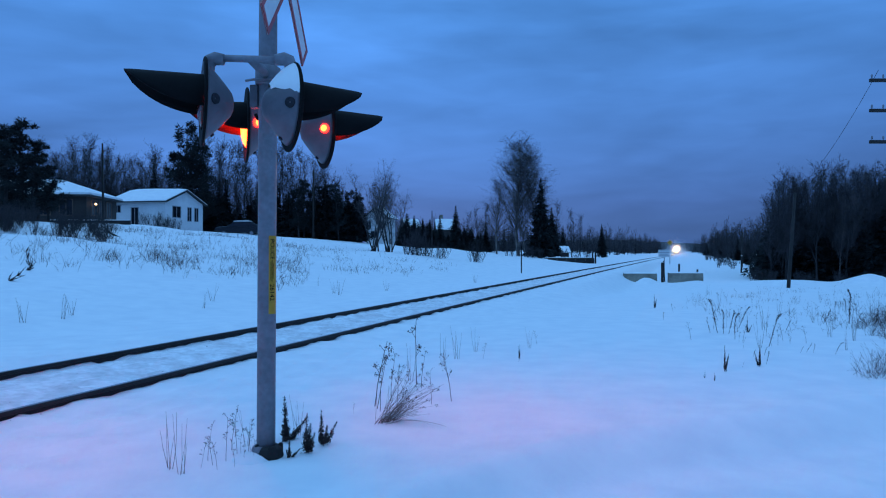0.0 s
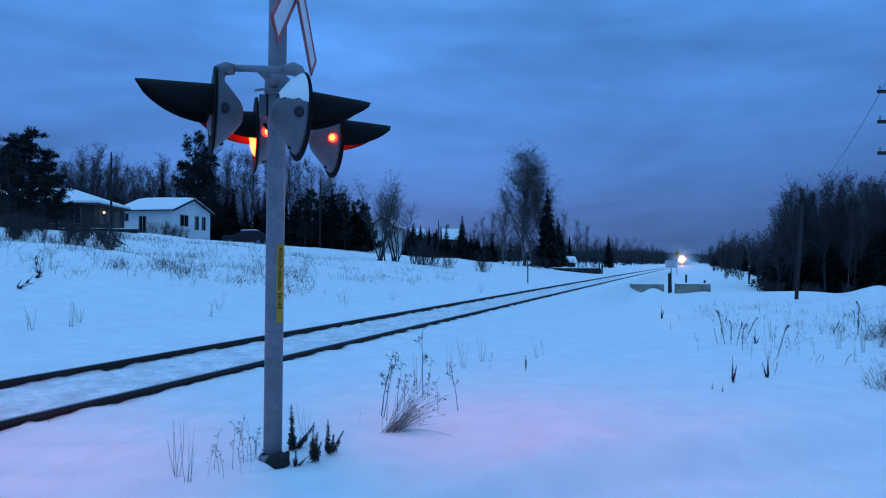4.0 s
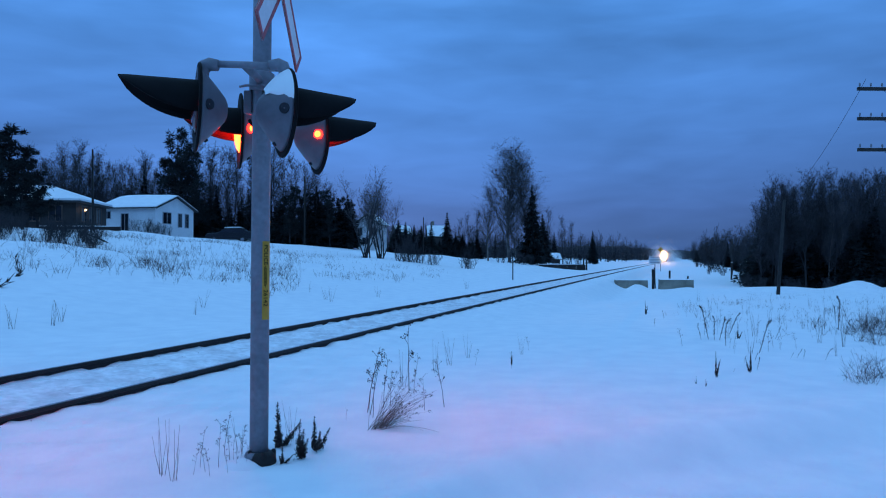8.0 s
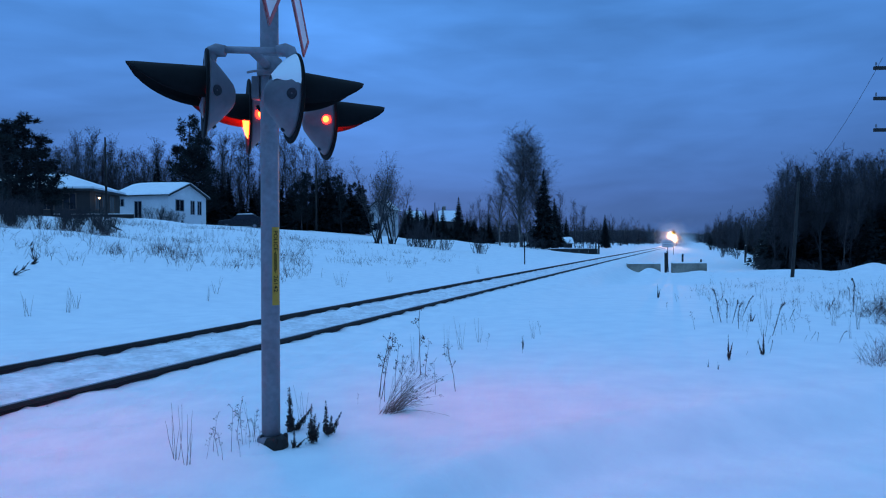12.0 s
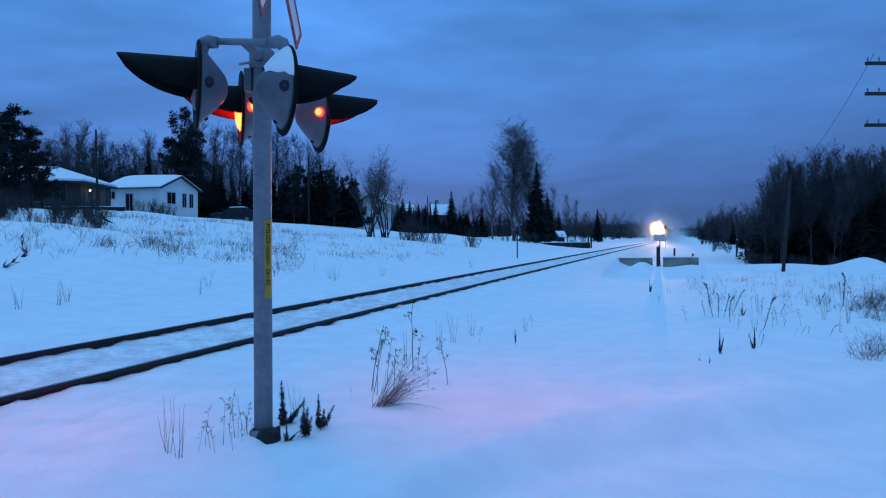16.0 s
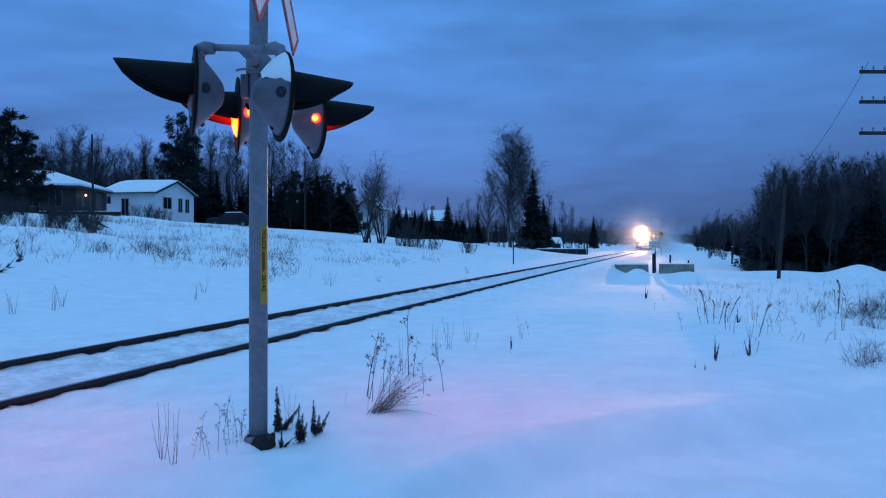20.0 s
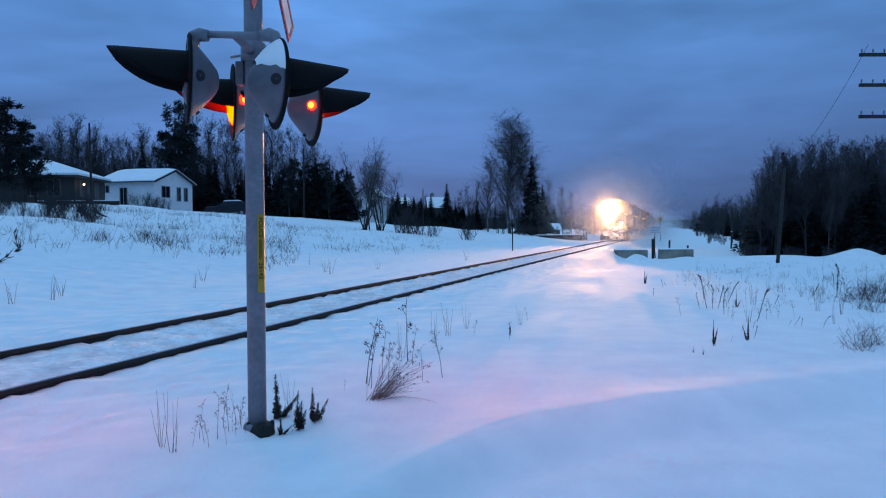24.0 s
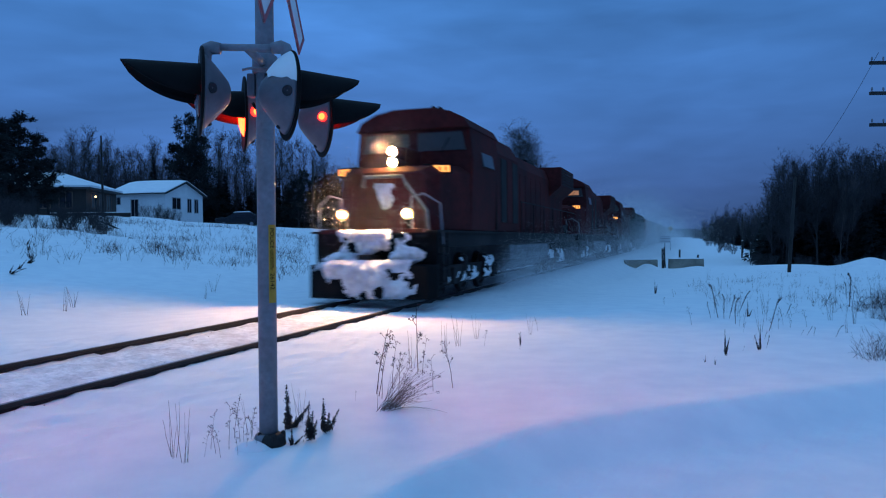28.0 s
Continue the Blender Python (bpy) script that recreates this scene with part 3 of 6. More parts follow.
        for z in (-0.702, 0.702):
            part("red_edge", Mesh().box((0.012 * (s + 1), 0, z), (0.014, 0.158, 0.036)), RED_SIGN, board)
    part("crossbuck_bracket", Mesh().box((0.06, 0, 3.62), (0.10, 0.05, 0.08)), GALV, mast, bevel=0.008)
    # the yellow notice, bent round the pole
    strip = Mesh()
    rows = []
    for z in (1.075, 1.655):
        rows.append([(0.0695 * math.sin(radians(a)), -0.0695 * math.cos(radians(a)), z) for a in range(25, 90, 5)])
    k = len(rows[0])
    strip.add(rows[0] + rows[1], [(j, j + 1, k + j + 1, k + j) for j in range(k - 1)])
    notice = part("yellow_notice", strip, YELLOW_SIGN, mast, "yellow emergency notice strip", smooth=True)

    def on_pole(a, z):
        r = 0.0710
        return Matrix.Translation((r * math.sin(radians(a)), -r * math.cos(radians(a)), z)) @ pose(0, 0, 0, 90, 0, a) @ pose(0, 0, 0, 0, 0, -90)
    writing("POLICE", 0.046, BLACK, "lettering", notice, on_pole(46, 1.555), 0.0008)
    writing("26142", 0.050, BLACK, "lettering", notice, on_pole(46, 1.235), 0.0008)
    for i, (a, ln) in enumerate(((38, 0.14), (46, 0.16), (54, 0.12))):
        part("fine_print", Mesh().box((0, 0, 0), (ln, 0.004, 0.001)), BLACK, notice, at=on_pole(a, 1.395))
    return mast


build_mast()


# ---- signs, blocks and poles ----
def concrete_block(x, y, az, length, label):
    b = thing("concrete_block", pose(x, y, gz(x, y) - 0.13, 0, 0, -az), label, "concrete block", "blocks closing the track access")
    part("body", Mesh().prism([(-0.30, 0), (0.30, 0), (0.26, 0.28), (0.22, 0.80), (-0.22, 0.80), (-0.26, 0.28)], -length / 2, length / 2), CONCRETE, b, bevel=0.025)
    for t in (-0.3, 0.3):
        part("lifting_eye", Mesh().tube([(t * length, -0.07, 0.79), (t * length, -0.05, 0.86), (t * length, 0.05, 0.86), (t * length, 0.07, 0.79)], 0.012, 6), RUST, b)
    top = Mesh()
    n = 12
    rows = []
    for i in range(n + 1):
        f = i / n - 0.5
        h = 0.05 + 0.02 * math.sin(9 * f + length)
        rows.append([(f * length, -0.24, 0.79), (f * length, -0.17, 0.80 + h), (f * length, 0.0, 0.81 + h * 1.3), (f * length, 0.17, 0.80 + h), (f * length, 0.24, 0.79)])
    top.add([p for r in rows for p in r], [(i * 5 + j, i * 5 + j + 1, i * 5 + j + 6, i * 5 + j + 5) for i in range(n) for j in range(4)])
    part("snow_cover", top, SNOW, b, "thin snow on top", smooth=True)


concrete_block(14.85, 54.5, 2, 2.45, "grey concrete barrier block drifted over with snow")
concrete_block(18.17, 54.2, 3, 2.52, "tan concrete barrier block capped with snow")


def wood_post(x, y, h, r, lean, label, mat=TIMBER):
    p = thing("wooden_post", pose(x, y, gz(x, y) - 0.2, lean, 0.6 * lean, 0), label, "post")
    part("shaft", Mesh().lathe([(r, 0), (r * 0.97, h * 0.5), (r * 0.94, h + 0.19), (r * 0.7, h + 0.2)], 10), mat, p, bevel=0.0)
    part("snow_tip", Mesh().lathe([(r, h + 0.19), (r * 0.9, h + 0.23), (r * 0.3, h + 0.26)], 10), SNOW, p, smooth=True)
    return p


wood_post(16.57, 54.6, 1.50, 0.105, -0.5, "dark weathered timber post beside concrete blocks")
wood_post(19.9, 61.0, 1.25, 0.085, 1, "short dark timber post beyond concrete blocks")
wood_post(17.05, 55.6, 1.62, 0.05, -3, "thin leaning stake behind the timber post")
wood_post(23.2, 66.0, 0.7, 0.09, 2, "stub of a timber post in the snow")
for wx, wy, wh in ((33.0, 80.0, 1.9), (35.5, 82.0, 2.1), (35.7, 84.0, 1.6)):
    wood_post(wx, wy, wh, 0.09, 1.5, "old fence post near the dark wood")


def build_signs():
    x, y = 17.6, 57.5
    z = gz(x, y)
    sign = thing("notice_board", pose(x, y, z, 0, 0, -12), "white notice board with rows of small lettering on a thin post", "sign")
    part("post", Mesh().tube([(0, 0.03, -0.2), (0, 0.03, 2.45)], 0.035, 8), GALV, sign)
    part("board", Mesh().box((0, 0, 2.17), (0.90, 0.02, 0.58)), WHITE_SIGN, sign, bevel=0.004)
    for i, (w, o) in enumerate(((0.74, 0), (0.78, 0.01), (0.64, -0.05), (0.76, 0))):
        part("text_bar", Mesh().box((o, -0.012, 2.37 - 0.13 * i), (w, 0.004, 0.045)), GALV, sign)
    x, y = 37.66, 120.0
    z = gz(x, y)
    warn = thing("diamond_sign", pose(x, y, z, 0, 0, -18), "yellow diamond warning sign on a thin grey post", "sign")
    part("post", Mesh().tube([(0, 0.04, -0.2), (0, 0.04, 3.95)], 0.05, 8), GALV, warn)
    part("plate", Mesh().box((0, 0, 3.62), (0.62, 0.02, 0.62), pose(0, 0, 0, 0, 45, 0).to_3x3()), YELLOW_SIGN, warn, bevel=0.004)
    part("symbol", Mesh().box((0, -0.014, 3.62), (0.10, 0.006, 0.4)), BLACK, warn)
    # the black marker beside the far rail
    x, y = 5.15, 47.5
    mk = thing("marker_post", pose(x, y, gz(x, y) - 0.1), "thin black steel marker post beside the rails", "post")
    part("shaft", Mesh().box((0, 0, 0.85), (0.07, 0.05, 1.9)), BLACK, mk, bevel=0.006)
    part("cap", Mesh().box((0, 0, 1.80), (0.10, 0.03, 0.14)), BLACK, mk)


build_signs()


def utility_pole(x, y, h, lean_x, lean_y, r=0.14, arms=(), label="dark wooden utility pole", arm_az=0, arm_len=2.4):
    p = thing("utility_pole", pose(x, y, gz(x, y) - 0.3, lean_x, lean_y, 0), label, "utility pole")
    part("shaft", Mesh().lathe([(r, 0), (r * 0.85, h * 0.6), (r * 0.7, h + 0.3), (r * 0.4, h + 0.34)], 12), TIMBER, p, smooth=True)
    for z in arms:
        turn = pose(0, 0, z, 0, 0, -arm_az)
        arm = part("cross_arm", Mesh().box((0, -0.16, 0), (arm_len, 0.10, 0.12)), TIMBER, p, at=turn, bevel=0.008)
        for i in range(8):
            t = (i - 3.5) / 3.5 * (arm_len / 2 - 0.08)
            if abs(t) < 0.1:
                continue
            part("insulator", Mesh().lathe([(0.012, 0.05), (0.014, 0.10), (0.034, 0.11), (0.030, 0.15), (0.034, 0.16), (0.024, 0.21), (0.004, 0.22)], 10, Matrix.Translation((t, -0.16, 0))), GALV, arm)
        for s in (-1, 1):
            part("brace", Mesh().tube([(s * 0.55, -0.16, -0.05), (0, -0.13, -0.5)], 0.012, 6), GALV, arm)
    return p


utility_pole(16.75, 26.0, 9.4, 0, 0, 0.16, tuple(h - gz(16.75, 26.0) + 0.3 for h in (5.42, 6.54, 7.62)), "tall wooden pole with three cross-arms and insulators", 0, 3.0)
LEAN_X, LEAN_Y, _ = plot(0.4773, 0.052)
utility_pole(LEAN_X, LEAN_Y, 0.131 * LEAN_Y, 0, 4.0, 0.115, (), "bare leaning wooden pole before the dark wood")
utility_pole(55.0, 92.0, 12.0, 0, 0, 0.17, (), "wooden pole in front of the dark wood")
utility_pole(43.0, 104.0, 5.2, 0, 0.5, 0.13, (), "far wooden pole over the scrub")
utility_pole(-28.2, 60.0, 6.7, 0, -0.6, 0.10, (), "thin wooden pole among bare shrubs")
utility_pole(-16.5, 92.0, 8.8, 0, 0, 0.13, (), "slim utility pole at the edge of the wood")
utility_pole(-1.6, 105.0, 5.4, 0, 0, 0.09, (), "slim pole beside the far houses")
utility_pole(4.3, 118.0, 3.6, 0, 0, 0.08, (), "short slim pole beside the far houses")


def build_wires():
    def wire(a, b, sag, r=0.012):
        a, b = Vector(a), Vector(b)
        pts = [a.lerp(b, i / 16) - Vector((0, 0, sag * 4 * (i / 16) * (1 - i / 16))) for i in range(17)]
        return Mesh().tube(pts, r, 5)
    w = part("overhead_wire", wire((15.6, 25.9, 8.0), (LEAN_X + 0.4, LEAN_Y, 5.2), 0.5, 0.008), BLACK)
    tagged(w, "thin sagging line wire between old poles", "wire")


build_wires()


# ---- houses ----
def gable_house(x, y, az, length, width, eave, rise, wall_mat, label, openings=(), roof_snow=0.22, ridge_chimney=False, lift=0.0, hip=False):
    """The long side runs along local x, the gable ends at local x = +-length/2; az turns local x from the view's right."""
    h = thing("house", pose(x, y, gz(x, y) - 0.1 + lift, 0, 0, az), label, "house")
    L, W = length / 2, width / 2
    part("foundation", Mesh().box((0, 0, -0.4), (length - 0.1, width - 0.1, 1.2)), CONCRETE, h)
    body = part("wall", Mesh().prism([(-W, -0.7), (W, -0.7), (W, eave)] + ([] if hip else [(0, eave + rise)]) + [(-W, eave)], -L, L), wall_mat, h)
    for s in (-1, 1):
        boards = Mesh()
        for i in range(int(eave / 0.2)):
            boards.box((0, s * (W + 0.008), 0.12 + 0.2 * i), (length, 0.016, 0.185), pose(0, 0, 0, s * 3, 0, 0).to_3x3())
        part("siding", boards, wall_mat, h)
    t = math.atan2(rise, W)
    slab = math.hypot(rise, W) + 0.45
    if hip:
        def hip_roof(z0, grow, thick):
            a, b = L + grow, W + grow
            e = [(-a, -b), (a, -b), (a, b), (-a, b)]
            v = [(x, y, z0) for x, y in e] + [(x, y, z0 + thick) for x, y in e] + [(-a + b * 0.95, 0, z0 + rise + thick), (a - b * 0.95, 0, z0 + rise + thick)]
            return Mesh().add(v, [(0, 1, 2, 3), (0, 1, 5, 4), (1, 2, 6, 5), (2, 3, 7, 6), (3, 0, 4, 7), (4, 5, 9, 8), (5, 6, 9), (6, 7, 8, 9), (7, 4, 8)])
        top = part("roof", hip_roof(eave, 0.55, 0.14), ROOFING, h, "hipped roof")
        part("roof_snow", hip_roof(eave + 0.145, 0.50, roof_snow), SNOW, top, "deep snow on the roof", bevel=0.05)
    for s in () if hip else (-1, 1):
        m = Matrix.Translation((0, 0, eave + rise + 0.02)) @ pose(0, 0, 0, -s * math.degrees(t), 0, 0)
        roof = part("roof", Mesh().box((0, s * slab / 2, 0.05), (length + 0.7, slab, 0.10)), ROOFING, h, at=m)
        sn = Mesh()
        nx, ny = 14, 6
        verts = []
        for i in range(nx + 1):
            for j in range(ny + 1):
                fx, fy = i / nx, j / ny
                edge = min(1, 5 * min(fx, 1 - fx, 1.0 - fy) + 0.35)
                zz = 0.10 + roof_snow * edge * (0.9 + 0.12 * math.sin(7 * fx + 3 * fy + x))
                verts.append(((fx - 0.5) * (length + 0.66), s * (fy * (slab - 0.02)), zz))
        k = ny + 1
        sn.add(verts, [(i * k + j, i * k + j + 1, (i + 1) * k + j + 1, (i + 1) * k + j) for i in range(nx) for j in range(ny)])
        rim = [i * k + ny for i in range(nx + 1)]
        sn.add([(verts[i][0], verts[i][1], 0.10) for i in rim] + [verts[i] for i in rim], [(i, i + 1, nx + 1 + i + 1, nx + 1 + i) for i in range(nx)])
        for e in (0, nx):
            ln = [e * k + j for j in range(k)]
            sn.add([(verts[i][0], verts[i][1], 0.10) for i in ln] + [verts[i] for i in ln], [(i, i + 1, k + i + 1, k + i) for i in range(ny)])
        part("roof_snow", sn, SNOW, roof, "deep snow on the roof", smooth=True)
        for e in (-1, 1):
            part("barge_board", Mesh().box((e * (L + 0.34), s * slab / 2, 0.0), (0.04, slab, 0.20)), ROOFING, roof)
    for side, pos, z, w, hh in openings:
        if side in "fb":
            s = -1 if side == "f" else 1
            m = pose(pos, s * W, z, 0, 0, 0 if s < 0 else 180)
        else:
            s = 1 if side == "r" else -1
            m = pose(s * L, pos, z, 0, 0, 90 * s)
        win = part("window" if z > 1.2 else "door", Mesh().box((0, -0.012, 0), (w, 0.02, hh)), GLASS, h, at=m)
        fr = Mesh()
        for a in (-1, 1):
            fr.box((a * (w / 2 + 0.03), -0.02, 0), (0.08, 0.07, hh + 0.14)).box((0, -0.02, a * (hh / 2 + 0.03)), (w, 0.07, 0.08))
        fr.box((0, -0.02, 0), (0.05, 0.05, hh))
        part("frame", fr, TAN_TRIM if wall_mat is SIDING_D else SIDING_G, win)
    if ridge_chimney:
        part("chimney", Mesh().box((-L * 0.4, 0.3, eave + rise + 0.3), (0.6, 0.6, 1.6)), CONCRETE, h, bevel=0.02)
    return h


# white bungalow: its gable looks along the track
gable_house(-32.4, 82.3, -13, 6.7, 7.4, 2.75, 1.35, SIDING_W, "small white bungalow with snow-covered roof above the track",
            (("r", -1.6, 1.65, 1.5, 1.2), ("r", 0.9, 1.5, 0.7, 1.5), ("r", 2.3, 1.5, 0.7, 1.5), ("f", -2.55, 1.95, 0.85, 0.75), ("f", -0.35, 1.1, 0.85, 1.9)), lift=0.65)
gable_house(-40.3, 70.0, 6, 14.0, 8.0, 2.5, 1.55, SIDING_D, "dark brown bungalow under snow with a lit porch lamp",
            (("f", 0.5, 1.55, 1.8, 1.2), ("f", 3.2, 1.5, 1.2, 1.4), ("f", 5.2, 1.5, 1.1, 1.4), ("f", -3.5, 1.6, 1.6, 1.2), ("r", -2.1, 1.55, 1.3, 1.4), ("r", -0.4, 1.5, 1.0, 1.5), ("r", 1.7, 1.5, 1.3, 1.5)), hip=True)
gable_house(-9.9, 114.0, 78, 4.6, 3.6, 4.2, 1.4, SIDING_W, "tall white house seen through bare shrubs",
            (("l", -1.0, 3.0, 0.8, 1.1), ("l", 1.2, 3.0, 0.8, 1.1), ("l", 0.2, 1.5, 1.2, 1.0)), lift=0.3)
gable_house(0.3, 148.0, 5, 3.2, 5.0, 5.3, 1.9, SIDING_D, "far house with a steep snowy roof", (("f", 0, 2, 1, 1),), ridge_chimney=True, lift=-0.7)
gable_house(-6.8, 150.0, 25, 2.8, 4.6, 5.8, 1.8, SIDING_D, "far dark house with a snowy gable roof", (("f", 0, 2, 1, 1),), lift=-1.0)
gable_house(21.0, 133.0, 5, 3.6, 3.0, 2.0, 0.9, SIDING_D, "low dark shed behind shrubs", (), lift=-1.0, roof_snow=0.08)


def small_lamps():
    for nm, px, py, h, r in (("porch_lamp", -32.75, 68.2, 2.0, 0.10), ("yard_lamp", 6.6, 141.0, 2.6, 0.12), ("yard_lamp", 7.9, 140.0, 1.0, 0.12)):
        z = gz(px, py)
        lamp = thing(nm, pose(px, py, z), "small warm lamp burning by a house", "lamp")
        part("stem", Mesh().tube([(0, 0, -0.2), (0, 0, h - r)], 0.03, 6), BLACK, lamp)
        part("bulb", Mesh().lathe([(0.01, h - r), (r * 0.8, h - r * 0.6), (r, h), (r * 0.8, h + r * 0.6), (0.01, h + r)], 10), WARM, lamp, "warm glowing globe", smooth=True)


small_lamps()


def build_car():
    x, y = -21.6, 76.5
    car = thing("parked_car", pose(x, y, gz(x, y) - 0.36, 0, 0, 8), "dark parked estate car half hidden by a snowbank", "car")
    prof = [(-2.3, 0.35), (-2.35, 0.75), (-2.2, 0.95), (-1.1, 1.05), (-0.45, 1.50), (1.3, 1.56), (2.1, 1.15), (2.3, 0.95), (2.32, 0.4)]
    part("body", Mesh().prism([(a, b) for a, b in prof], -0.86, 0.86, "y"), CARPAINT, car, bevel=0.06)
    for s in (-1, 1):
        part("side_window", Mesh().prism([(-0.85, 1.08), (-0.38, 1.43), (1.2, 1.48), (1.7, 1.12)], s * 0.865, s * 0.872, "y"), GLASS, car)
    part("roof_snow", Mesh().prism([(-0.5, 1.55), (-0.3, 1.64), (1.1, 1.68), (1.4, 1.58)], -0.8, 0.8, "y"), SNOW, car, "snow on the car roof", bevel=0.03)
    for wx in (-1.45, 1.4):
        for s in (-1, 1):
            wheel = part("wheel", Mesh().lathe([(0.33, -0.11), (0.33, 0.11)], 18, pose(wx, s * 0.8, 0.33, 90, 0, 0)), RUBBER, car)
            part("rim", Mesh().lathe([(0.2, -0.12), (0.2, 0.12)], 12, pose(wx, s * 0.8, 0.33, 90, 0, 0)), GALV, wheel)
    for s in (-0.6, 0.6):
        part("headlight", Mesh().box((-2.32, s, 0.78), (0.06, 0.32, 0.14)), GLASS, car, bevel=0.02)
        part("tail_light", Mesh().box((2.31, s, 0.85), (0.06, 0.28, 0.16)), RED_SIGN, car, bevel=0.02)


build_car()


def build_platform():
    """The low dark timber deck beside the track, with two upright posts."""
    x, y = 15.2, 86.0
    d = thing("timber_deck", pose(x, y, gz(x, y), 0, 0, 2), "low dark timber deck in the snow beside the track", "deck")
    for i in range(7):
        part("plank", Mesh().box((0, 0.32 * i, 0.42), (5.6, 0.29, 0.09)), TIMBER, d)
    part("snow_cover", Mesh().box((0.1, 1.0, 0.50), (5.2, 1.9, 0.07)), SNOW, d, "snow lying on the deck", bevel=0.03)
    for i in range(5):
        part("fascia_board", Mesh().box((-2.24 + 1.12 * i, -0.17, 0.12), (1.10, 0.05, 0.62)), TIMBER, d)
    for px in (2.55, 2.9):
        part("post", Mesh().box((px, -0.25, 0.35), (0.16, 0.16, 1.5)), TIMBER, d, bevel=0.012)


build_platform()


def slope_clutter():
    """A timber edging before the brown bungalow and a fallen branch in the scrub."""
    edge = thing("timber_edging", pose(-30.6, 62.5, gz(-30.6, 62.5) + 0.30, 0, 0, 3), "long low timber edging capped with snow", "edging")
    for i in range(3):
        part("sleeper", Mesh().box((2.35 * (i - 1), 0, -0.20), (2.3, 0.22, 0.36)), TIMBER, edge, bevel=0.015)
    part("snow_cover", Mesh().box((0, 0, 0.01), (6.8, 0.26, 0.08)), SNOW, edge, "snow lying on the edging", bevel=0.025)
    x, y, z = plot(-0.465, -0.020)
    limb = thing("fallen_branch", pose(x, y, z), "dark fallen branch leaning in the snow", "branch")
    part("limb", Mesh().tube([(-0.9, 0.1, 0.62), (-0.3, 0.0, 0.38), (0.35, -0.05, 0.12), (0.8, -0.1, -0.1)], [0.03, 0.045, 0.055, 0.06], 7), BARK, limb, smooth=True)
    part("side_twig", Mesh().tube([(-0.3, 0.0, 0.38), (-0.45, 0.1, 0.75), (-0.4, 0.1, 0.95)], [0.025, 0.018, 0.008], 5), BARK, limb)


slope_clutter()


# ---- trees ----
def sweep(rng, p, d, length, n, bend, rise=0.0):
    pts, d = [Vector(p)], Vector(d).normalized()
    for _ in range(n):
        d = (d + Vector((rng.gauss(0, bend), rng.gauss(0, bend), rng.gauss(0, bend) + rise))).normalized()
        pts.append(pts[-1] + d * (length / n))
    return pts, d


def ribbon(mesh, pts, w, rng):
    """A twig: a thin flat strip that narrows to its tip."""
    side = (pts[-1] - pts[0]).orthogonal().normalized()
    side = Matrix.Rotation(rng.uniform(0, 6.28), 3, (pts[-1] - pts[0]).normalized()) @ side
    n = len(pts)
    verts = []
    for i, p in enumerate(pts):
        k = w * (1 - 0.75 * i / (n - 1)) / 2
        verts += [p - side * k, p + side * k]
    mesh.add(verts, [(2 * i, 2 * i + 1, 2 * i + 3, 2 * i + 2) for i in range(n - 1)])


def bare_shape(seed, h, r, limbs, subs, twigs, start=0.25, open_up=0.9, reach=0.34, twig_w=0.03, stems=1, droop=0.0):
    rng = random.Random(seed)
    trunks, crown = [], Mesh()
    for s in range(stems):
        trunk = Mesh()
        trunks.append(trunk)
        lean = Vector((rng.gauss(0, 0.05 if stems == 1 else 0.26), rng.gauss(0, 0.05 if stems == 1 else 0.26), 1))
        hs = h * (1 if s == 0 else rng.uniform(0.7, 1.0))
        pts, _ = sweep(rng, (rng.gauss(0, 0.12) * (stems > 1), rng.gauss(0, 0.12) * (stems > 1), -0.3), lean, hs, 9, 0.045, 0.03)
        rad = [r * (1 - 0.93 * (i / 9) ** 0.9) / (1 if stems == 1 else 1.6) for i in range(10)]
        trunk.tube(pts, rad, 7, caps=False)
        for _ in range(limbs // stems):
            f = start + (1 - start) * rng.random() ** 0.85
            i = min(int(f * 9), 8)
            p = pts[i].lerp(pts[i + 1], f * 9 - i)
            a = rng.uniform(0, 6.283)
            d = Vector((math.cos(a), math.sin(a), open_up * rng.uniform(0.6, 1.5)))
            ln = hs * reach * (1.08 - 0.62 * f) * rng.uniform(0.6, 1.2)
            br = max(rad[i] * 0.45, 0.012)
            lp, ld = sweep(rng, p, d, ln, 5, 0.07, 0.10)
            crown.tube(lp, [br * (1 - 0.85 * k / 5) for k in range(6)], 4, caps=False)
            for _ in range(subs):
                g = rng.uniform(0.2, 1.0)
                k = min(int(g * 5), 4)
                sp = lp[k].lerp(lp[k + 1], g * 5 - k)
                sd = (ld + Vector((rng.gauss(0, 0.8), rng.gauss(0, 0.8), rng.gauss(0.25, 0.5)))).normalized()
                sl = ln * rng.uniform(0.25, 0.55)
                tp, td = sweep(rng, sp, sd, sl, 3, 0.16, 0.05 - droop)
                ribbon(crown, tp, max(br * 0.55, twig_w * 1.3), rng)
                for _ in range(twigs):
                    q = tp[rng.randint(0, 2)].lerp(tp[3], rng.random())
                    wd = (td + Vector((rng.gauss(0, 0.8), rng.gauss(0, 0.8), rng.gauss(0.1 - droop * 2, 0.5)))).normalized()
                    wp, _ = sweep(rng, q, wd, sl * rng.uniform(0.25, 0.6), 2, 0.18, -droop)
                    ribbon(crown, wp, twig_w * rng.uniform(0.6, 1.2), rng)
    return trunks, crown


